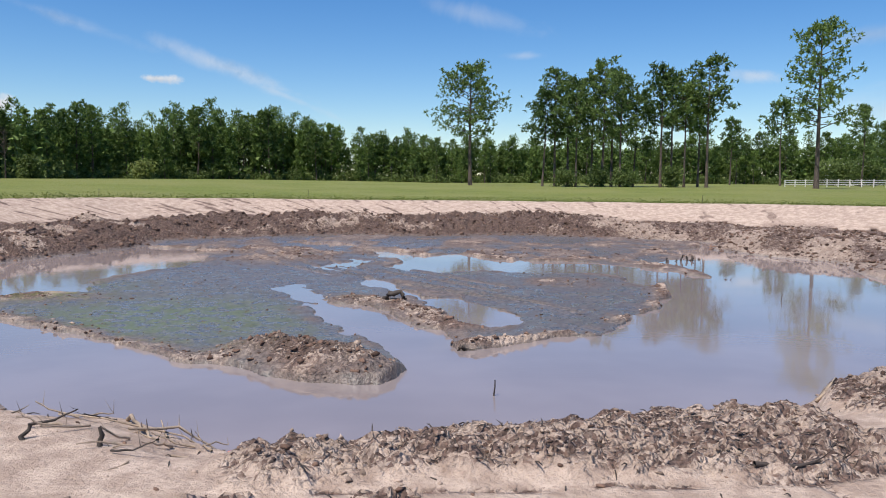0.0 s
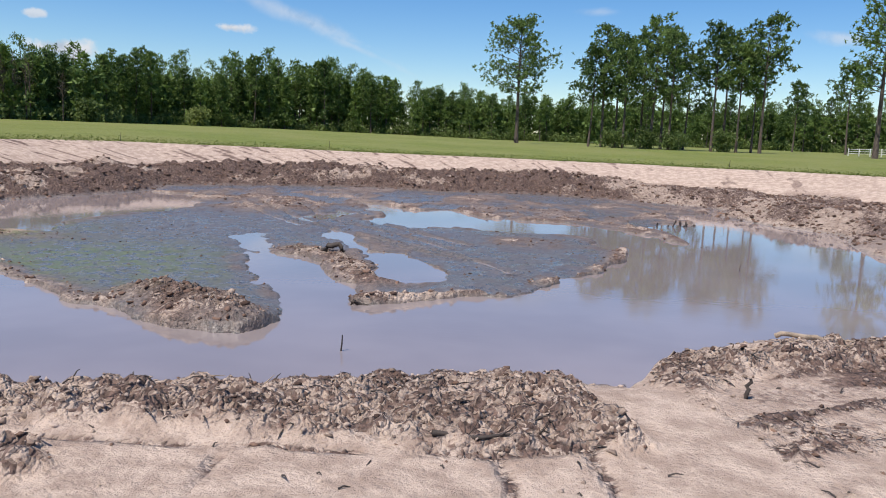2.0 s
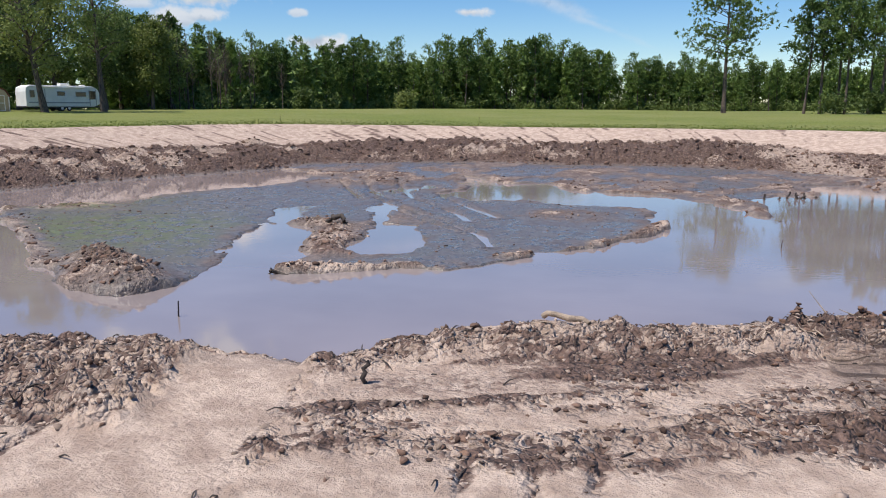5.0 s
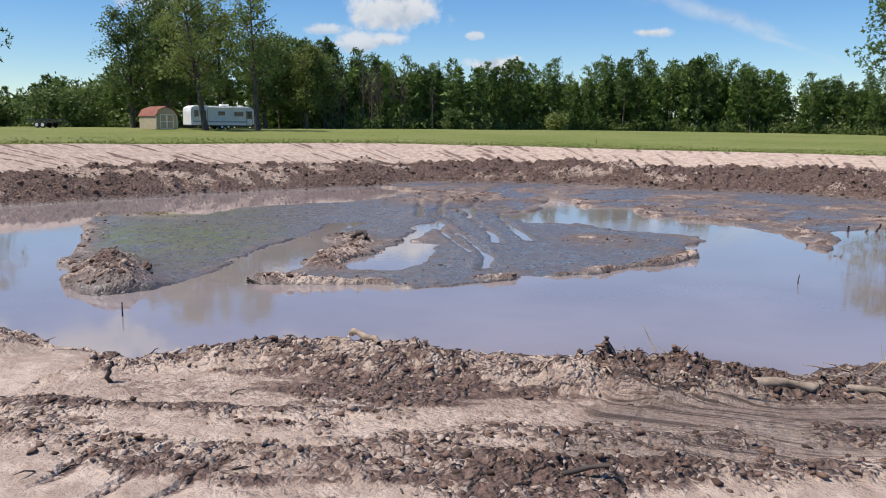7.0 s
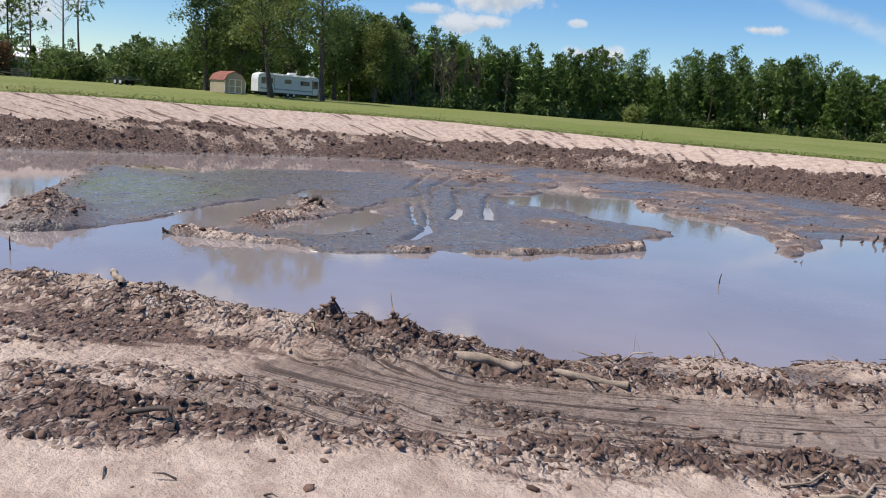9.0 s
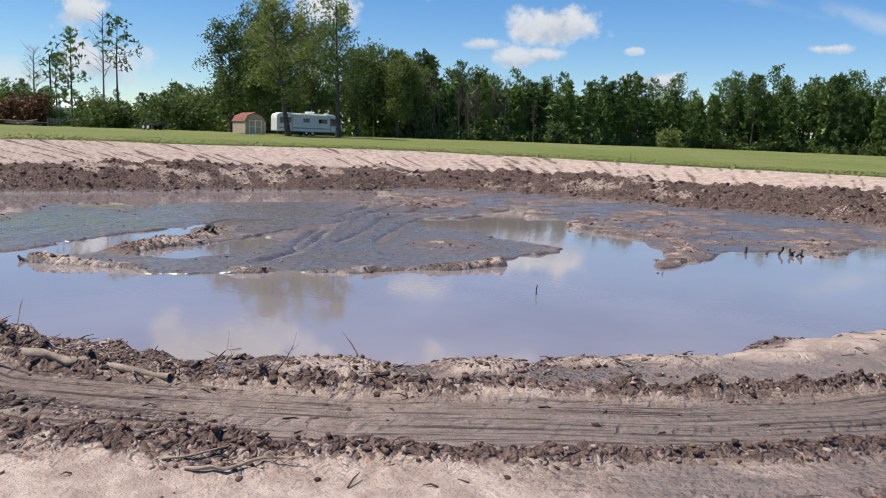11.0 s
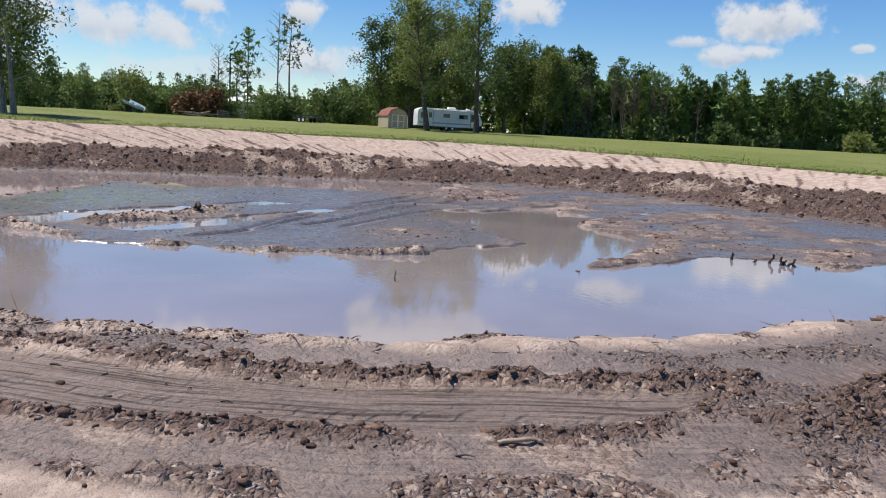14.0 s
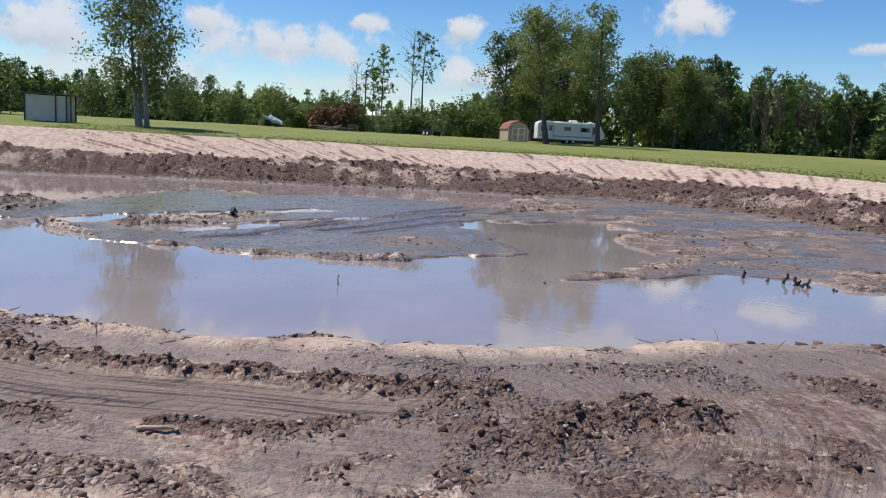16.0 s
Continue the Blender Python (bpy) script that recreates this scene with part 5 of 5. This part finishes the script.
def pole(az, d, h):
    x, y = polar(*END, az, d)
    t = empty_thing("utility_pole", x, y, ground_z(x, y), 60, "dark wooden utility pole with a short crossarm", "pole")
    v, f = tube([(0, 0, -0.5), (0, 0, h * 0.5), (0, 0, h)], [0.17, 0.145, 0.11], 8)
    attach("post", mesh_from("post", v, f, WOOD_DARK, True), t)
    boxed("crossarm", WOOD_DARK, t, (0.35, 0, h - 0.9, 1.4, 0.1, 0.12))
    boxed("crossarm_brace", WOOD_DARK, t, (0.3, 0.06, h - 1.25, 0.06, 0.05, 0.7))


def farmhouse(x, y, rz, w, label):
    t = empty_thing("house", x, y, ground_z(x, y), rz, label, "house")
    boxed("wall", WHITE, t, (0, 0, 1.9, w, 6.0, 3.8))
    bm = profile_solid([(-3.5, 3.7), (0, 5.6), (3.5, 3.7), (3.5, 3.85), (0, 5.78), (-3.5, 3.85)], -w / 2 - 0.4, w / 2 + 0.4)
    bmesh.ops.rotate(bm, verts=bm.verts, cent=(0, 0, 0), matrix=Matrix.Rotation(radians(90), 3, "Z"))
    part("roof", bm, ROOF_WHITE, t, "white metal roof")
    for i in range(3):
        win = boxed("window", BAND, t, (-w / 3 + i * w / 3, -3.03, 2.2, 1.1, 0.08, 1.3))
        boxed("pane", GLASS, win, (-w / 3 + i * w / 3, -3.08, 2.2, 0.9, 0.03, 1.1))


def pasture_fence():
    t = empty_thing("pasture_fence", 0, 0, 0, 0, "long pale post and rail fence along a pasture", "fence")
    a, b = Vector((*polar(0, 0, 23.4, 168), 0)), Vector((*polar(0, 0, 34.5, 150), 0))
    n = 16
    zs = []
    for i in range(n + 1):
        p = a.lerp(b, i / n)
        z = ground_z(p.x, p.y)
        zs.append((p, z))
        boxed("post", FENCE, t, (p.x, p.y, z + 0.65, 0.14, 0.14, 1.5))
    for (p, z0), (q, z1) in zip(zs, zs[1:]):
        for h in (0.45, 0.85, 1.25):
            v, f = tube([(p.x, p.y, z0 + h), (q.x, q.y, z1 + h)], [0.055, 0.055], 4)
            attach("rail", mesh_from("rail", v, f, FENCE), t)


def stakes():
    for x, y, h in ((-12.2, 69.0, 0.75), (21.2, 64.6, 0.7), (-26.5, 59.5, 0.7)):
        z = ground_z(x, y)
        v, f = tube([(0, 0, -0.2), (0.02, 0, h)], [0.022, 0.018], 4)
        ob = new("survey_stake", mesh_from("survey_stake", v, f, WOOD_DARK))
        ob.matrix_basis = pose(x, y, z, 0, 3, 0)
        tagged(ob, "thin wooden survey stake at the lip of the bank", "stake", "survey stakes round the pond")


camper()
shed()
flatbed()
container()
boat()
lumber_heap()
pole(-76.8, 150, 11.5)
farmhouse(*polar(*END, -75.2, 185), 70, 9.0, "white farmhouse with a metal roof behind shrubs")
farmhouse(*polar(0, 0, 26.9, 235), -20, 9.0, "white building with a metal roof half hidden by trees")
for k, (az, d, h) in enumerate([(26.0, 215, 6), (27.0, 212, 5), (27.9, 216, 6.5), (28.9, 220, 6)]):
    x, y = polar(0, 0, az, d)
    oak("shrub", x, y, h, 0.05, h * 0.6, 400 + k, "rounded green shrub before a white building", LEAVES, BARK, 18, 24, 0.32, 0.6, 2, group="shrubs along the field")
pasture_fence()
stakes()


# ---- sticks, branches and logs ----
def stick(name, pts, r0, r1, mat, label, category="branch", group="", twigs=0, seed=0, sides=7):
    """A bent, tapered branch along pts (x, y, height over the ground) with side twigs."""
    rng = np.random.default_rng(seed)
    p = [np.array([x, y, ground_z(x, y) + h]) for x, y, h in pts]
    dense = []
    for a, b in zip(p, p[1:]):
        for u in (0.0, 0.33, 0.66):
            dense.append(a + (b - a) * u + rng.normal(size=3) * r0 * 0.5 * np.array([1, 1, 0.5]))
    dense.append(p[-1])
    n = len(dense)
    pieces = [tube(dense, [(r0 + (r1 - r0) * i / (n - 1)) * rng.uniform(0.88, 1.12) for i in range(n)], sides)]
    for k in range(twigs):
        i = int(rng.integers(n // 3, n))
        s = dense[i]
        d = unit(rng.normal(size=(1, 3)) + np.array([[0, 0, 0.6]]))[0] * rng.uniform(0.08, 0.22)
        pieces.append(tube([s, s + d * 0.5, s + d + np.array([0, 0, 0.03])], [r1 * 0.8, r1 * 0.55, r1 * 0.2], 4))
    ob = new(name, mesh_from(name, *joined(pieces), mat, True))
    return tagged(ob, label, category, group)


stick("fallen_branch", [(-4.75, 11.4, 0.25), (-4.3, 10.6, 0.12), (-3.9, 10.0, 0.06), (-3.55, 9.6, 0.03)], 0.035, 0.016, WOOD, "peeled orange-brown branch lying on pale sand", twigs=4, seed=1)
stick("fallen_branch", [(-5.3, 10.6, 0.05), (-4.5, 10.2, 0.08), (-3.4, 10.1, 0.06), (-2.8, 10.2, 0.04)], 0.018, 0.008, WOOD, "thin grey branch lying on pale sand", twigs=6, seed=2)
stick("fallen_branch", [(-6.6, 11.7, 0.05), (-6.1, 11.9, 0.18), (-5.7, 12.0, 0.25)], 0.045, 0.02, WOOD, "short branch jutting over the bank", twigs=3, seed=3)
stick("fallen_branch", [(-4.0, 9.8, 0.05), (-3.5, 10.2, 0.15), (-3.0, 10.3, 0.18)], 0.022, 0.012, WOOD, "short grey branch on pale sand", twigs=4, seed=4)
stick("log", [(13.4, 15.05, 0.05), (13.9, 15.34, 0.06), (14.4, 15.78, 0.05), (15.0, 16.12, 0.03)], 0.066, 0.042, WOOD, "long muddy log lying along a ridge of earth", "log", seed=5, sides=10)
stick("log", [(8.45, 13.4, 0.12), (8.75, 13.3, 0.11), (9.15, 13.2, 0.06)], 0.045, 0.04, WOOD, "pale peeled stick on a heap of soil", "log", seed=6)
stick("log", [(6.5, 13.3, 0.06), (6.9, 13.45, 0.10)], 0.035, 0.03, WOOD, "pale stick end at the water's edge", "log", seed=7)
stick("fallen_branch", [(17.3, 15.2, 0.02), (17.55, 15.4, 0.04), (17.58, 15.8, 0.05), (17.85, 16.05, 0.10)], 0.022, 0.009, WOOD, "crooked grey branch on damp earth", twigs=5, seed=8)
stick("fallen_branch", [(17.0, 15.1, 0.02), (17.18, 15.3, 0.04), (17.22, 15.65, 0.02)], 0.014, 0.006, WOOD, "thin grey branch on damp earth", twigs=4, seed=9)
stick("fallen_branch", [(15.2, 17.45, 0.05), (15.4, 17.5, 0.25), (15.35, 17.6, 0.32)], 0.014, 0.006, WOOD, "upright twig on the bank", twigs=4, seed=10)
stick("fallen_branch", [(14.4, 17.0, 0.05), (14.55, 17.1, 0.25), (14.75, 17.2, 0.28)], 0.013, 0.006, WOOD, "upright twig on the bank", twigs=5, seed=11)
stick("wooden_stub", [(7.2, 10.6, -0.05), (7.22, 10.6, 0.13), (7.25, 10.62, 0.26)], 0.03, 0.022, WOOD_DARK, "dark broken stub standing in disturbed soil", "stump", seed=12)
stick("wooden_stub", [(-3.9, 8.7, -0.05), (-3.88, 8.7, 0.22)], 0.04, 0.02, WOOD_DARK, "short dark stub standing in sand", "stump", seed=13)
stick("wooden_stub", [(-4.8, 8.8, -0.05), (-4.75, 8.85, 0.16)], 0.04, 0.02, WOOD_DARK, "short dark stub standing in sand", "stump", seed=14)
stick("fallen_branch", [(12.6, 11.55, 0.03), (12.9, 11.75, 0.14), (13.1, 11.7, 0.03)], 0.026, 0.014, WOOD_DARK, "small hooked dark branch on sand", twigs=2, seed=15)
stick("fallen_branch", [(3.4, 8.2, 0.02), (3.9, 8.25, 0.04), (4.5, 8.5, 0.03)], 0.03, 0.012, WOOD_DARK, "dark branch pressed into sand", twigs=5, seed=16)
stick("log", [(22.25, 22.8, 0.03), (22.4, 23.1, 0.06), (22.45, 23.2, 0.03)], 0.026, 0.02, WOOD, "short piece of muddy wood in wheel tracks", "log", seed=17)
stick("root", [(1.2, 18.95, 0.03), (0.75, 18.85, 0.12), (0.5, 18.75, 0.25), (0.42, 18.7, 0.32), (0.35, 18.72, 0.2)], 0.07, 0.03, WOOD_DARK, "dark hooked root at the tip of a mud flat", "root", seed=18)
stick("stick_in_water", [(1.0, 14.8, 0.1), (1.02, 14.8, 0.51)], 0.018, 0.012, WOOD_DARK, "thin dark stick standing in the water", "stick", seed=19)
stick("stick_in_water", [(11.75, 27.0, 0.1), (11.8, 27.0, 0.45)], 0.018, 0.012, WOOD_DARK, "thin dark stick standing in the water", "stick", seed=20)
stick("root", [(11.6, 33.0, 0.02), (11.85, 32.6, 0.18), (11.95, 32.4, 0.02)], 0.06, 0.03, WOOD_DARK, "dark bent root at the tip of a mud spit", "root", twigs=3, seed=22)
rngs = np.random.default_rng(22)
for k in range(16):
    x, y, a, ln = -4.0 + rngs.normal() * 0.7, 9.9 + rngs.normal() * 0.55, rngs.uniform(0, 6.28), rngs.uniform(0.25, 0.7)
    stick("fallen_branch", [(x, y, 0.03), (x + 0.5 * ln * math.cos(a), y + 0.5 * ln * math.sin(a), rngs.uniform(0.04, 0.12)), (x + ln * math.cos(a), y + ln * math.sin(a), rngs.uniform(0.03, 0.22))], rngs.uniform(0.012, 0.026), 0.007, WOOD if k % 6 else WOOD_DARK, "broken branch in a loose heap of brushwood on sand" if k % 6 else "dark broken branch in a loose heap of brushwood on sand", "branch", "brushwood on the sand", twigs=2, seed=60 + k)
rngs = np.random.default_rng(23)
for k, (x, y) in enumerate([(11.9, 40.0), (12.3, 40.3), (12.5, 40.4), (12.65, 40.5), (12.8, 40.45), (13.0, 40.6), (11.3, 39.6), (13.5, 41.0)]):
    stick("wooden_stub", [(x, y, -0.1), (x + rngs.normal() * 0.06, y, 0.2), (x + rngs.normal() * 0.12, y, rngs.uniform(0.25, 0.55))], 0.07, 0.035, WOOD_DARK, "black stub standing at the water's edge", "stump", "stubs at the water's edge", seed=24 + k)
stick("root", [(-1.95, 25.5, 0.0), (-1.75, 25.45, 0.2), (-1.45, 25.4, 0.22), (-1.25, 25.4, 0.0)], 0.10, 0.08, WOOD_DARK, "thick dark root arching out of a mud bar", "root", seed=40)
bm = bmesh.new()
bmesh.ops.create_grid(bm, x_segments=5, y_segments=4, size=0.07)
for v in bm.verts:
    v.co.z = 0.02 * math.sin(37 * v.co.x) + 0.02 * math.cos(43 * v.co.y)
bmesh.ops.solidify(bm, geom=bm.faces[:], thickness=0.008)
me = bpy.data.meshes.new("cloth_scrap")
bm.to_mesh(me)
bm.free()
me.materials.append(CLOTH)
rag = tagged(new("cloth_scrap", me), "crumpled scrap of red cloth on sand", "cloth")
rag.matrix_basis = pose(-2.4, 8.95, ground_z(-2.4, 8.95) + 0.04, 8, 25, 30)


# ---- clods and litter ----
def lumps(name, pts, sizes, mat, label, seed):
    """Broken lumps of earth: squashed, dented eight-sided pebbles, all in one mesh."""
    rng = np.random.default_rng(seed)
    bm = bmesh.new()
    bmesh.ops.create_icosphere(bm, subdivisions=1, radius=1.0)
    base = np.array([v.co[:] for v in bm.verts])
    faces = np.array([[v.index for v in f.verts] for f in bm.faces])
    bm.free()
    base = unit(base)
    n, k = len(pts), len(base)
    r = sizes[:, None] * rng.uniform(0.30, 1.55, (n, k))
    v = base[None] * r[:, :, None] * np.stack([rng.uniform(0.8, 1.5, n), rng.uniform(0.7, 1.1, n), rng.uniform(0.5, 0.85, n)], 1)[:, None]
    a = rng.uniform(0, 6.28, n)[:, None]
    v = np.stack([np.cos(a) * v[:, :, 0] - np.sin(a) * v[:, :, 1], np.sin(a) * v[:, :, 0] + np.cos(a) * v[:, :, 1], v[:, :, 2]], 2)
    v = (v + pts[:, None]).reshape(-1, 3)
    f = (faces[None] + (np.arange(n) * k)[:, None, None]).reshape(-1, 3)
    return tagged(new(name, mesh_from(name, v, f, mat)), label, "soil", kind="stuff")


def scatter_clods():
    rng = np.random.default_rng(91)

    def pick(n, x0, x1, y0, y1, weight):
        x, y = rng.uniform(x0, x1, n), rng.uniform(y0, y1, n)
        z, masks, info = lie(x, y)
        keep = rng.random(n) < weight(x, y, masks, info)
        return x[keep], y[keep], z[keep]

    def sized(m, lo, hi, power=2.6):
        return lo + (hi - lo) * rng.random(m) ** power

    # broken soil on the near bank
    x, y, z = pick(420000, -9, 25, 5, 33, lambda x, y, m, i: i["near"] * (i["a"] > 0.1) * (i["a"] < 7) * (1 - i["edge"]) * np.clip(0.15 * i["clodz"] + 0.55 * i["row"] + 0.45 * i["ring"] + 0.45 * i["row2"] + 0.26 * i["loose"] + 0.10 * i["rut"] + 0.16 * i["berm"] + 0.004, 0, 1) * (1 - 0.95 * i["ramp"]))
    s = sized(len(x), 0.008, 0.050, 3.0)
    pts = np.stack([x, y, z + s * 0.1], 1)
    pale = rng.random(len(x)) < np.clip(0.85 - 0.045 * (x + 0.5 * (y - 12)), 0.12, 0.75)
    lumps("dry_clods", pts[pale], s[pale], CLOD_PALE, "dry crumbled clods of pale soil along the bank", 92)
    lumps("damp_clods", pts[~pale], s[~pale], CLOD_DARK, "damp dark clods of soil along the bank", 93)
    # heaped mud on the far bench
    x, y, z = pick(110000, -32, 30, 20, 66, lambda x, y, m, i: (1 - i["near"]) * (1 - i["on_cut"]) * (i["a"] > 0.15) * (i["lip"] > 3.5) * 0.30)
    s = sized(len(x), 0.02, 0.15, 2.8)
    lumps("mud_heaps", np.stack([x, y, z + s * 0.1], 1), s, CLOD_DARK, "dark ploughed-up mud clods under the far bank", 94)
    # crust on the mound, the bar and the rims of the flats
    x, y, z = pick(60000, -16, 14, 15, 46, lambda x, y, m, i: i["rough"] * 0.55)
    s = sized(len(x), 0.02, 0.09, 3.0)
    pts = np.stack([x, y, z + s * 0.15], 1)
    pale = rng.random(len(x)) < 0.32
    lumps("pale_crust", pts[pale], s[pale], CLOD_PALE, "pale dry crust on the rims of mud flats", 95)
    lumps("mud_crust", pts[~pale], s[~pale], CLOD_DARK, "dark crumbling crust on the rims of mud flats", 96)
    # lumps dotted over the wet flats
    x, y, z = pick(16000, -16, 15, 16, 54, lambda x, y, m, i: i["edge"] * (z_above(x, y)) * 0.22)
    s = sized(len(x), 0.012, 0.05, 3.2)
    lumps("flat_lumps", np.stack([x, y, z], 1), s, CLOD_DARK, "small dark lumps dotted over wet mud flats", 97)


def z_above(x, y):
    return lie(x, y)[0] > WATER_Z + 0.01


def litter():
    """Fine twigs and roots strewn over the near bank."""
    rng = np.random.default_rng(98)
    n = 7000
    x, y = rng.uniform(-9, 25, n), rng.uniform(5, 33, n)
    z, m, i = lie(x, y)
    keep = (i["near"] > 0.5) & (i["edge"] < 0.2) & (i["a"] > 0.05) & (i["a"] < 6) & (rng.random(n) < 0.10 + 0.7 * i["clodz"] + 0.4 * np.exp(-((i["a"] - 0.5) / 0.4) ** 2)) & (i["ramp"] < 0.5)
    out = []
    for px, py, pz in zip(x[keep], y[keep], z[keep]):
        ln, a = rng.uniform(0.05, 0.24), rng.uniform(0, 6.28)
        d = np.array([math.cos(a), math.sin(a), rng.normal() * 0.2]) * ln
        p = np.array([px, py, pz + 0.008])
        out.append(tube([p, p + d * 0.5 + np.array([0, 0, 0.02]), p + d], [0.011, 0.009, 0.004], 3))
    v, f = joined(out)
    tagged(new("twigs", mesh_from("twigs", v, f, WOOD_DARK)), "fine broken twigs and roots strewn over soil", "twigs", kind="stuff")
    # longer pale sticks and upright twigs along the crest of the bank
    keep = np.flatnonzero((i["near"] > 0.5) & (i["edge"] < 0.2) & (i["a"] > 0.2) & (i["a"] < 2.4) & (x > -7) & (rng.random(n) < 0.14 + 0.30 * np.exp(-((x - 13.0) / 3.0) ** 2)) & (i["ramp"] < 0.5))
    out = []
    for k in keep:
        ln, a = rng.uniform(0.08, 0.34), rng.uniform(0, 6.28)
        d = np.array([math.cos(a), math.sin(a), abs(rng.normal()) * (0.7 if rng.random() < 0.15 else 0.12)]) * ln
        p = np.array([x[k], y[k], z[k] + 0.015])
        out.append(tube([p, p + d * 0.5 + rng.normal(size=3) * 0.015, p + d], [0.013, 0.010, 0.004], 4))
    v, f = joined(out)
    tagged(new("pale_sticks", mesh_from("pale_sticks", v, f, WOOD)), "pale sticks and roots along the crest of the bank", "twigs", kind="stuff")


def grass_fringe():
    """Rough tufts of grass along the lip of the bank and over the lawn behind it."""
    rng = np.random.default_rng(99)
    n = 90000
    x, y = rng.uniform(-52, 42, n), rng.uniform(14, 86, n)
    lip = signed(x, y, LIP) + 0.9 * (fbm(x, y, 2.2, 4, 3) - 0.5)
    keep = (lip < -0.3) & (lip > -14) & (rng.random(n) < 0.75 * np.exp(-np.abs(lip + 0.6) / 3.0) + 0.10)
    x, y = x[keep], y[keep]
    z = lie(x, y)[0]
    v, f = tufts(np.stack([x, y, z - 0.02], 1), 0.15, 0.045, 5, rng, 1.6)
    tagged(new("grass_tufts", mesh_from("grass_tufts", v, f, LEAVES_GRASS)), "rough green grass tufts along the lip of the bank", "grass", kind="stuff")


scatter_clods()
litter()
grass_fringe()
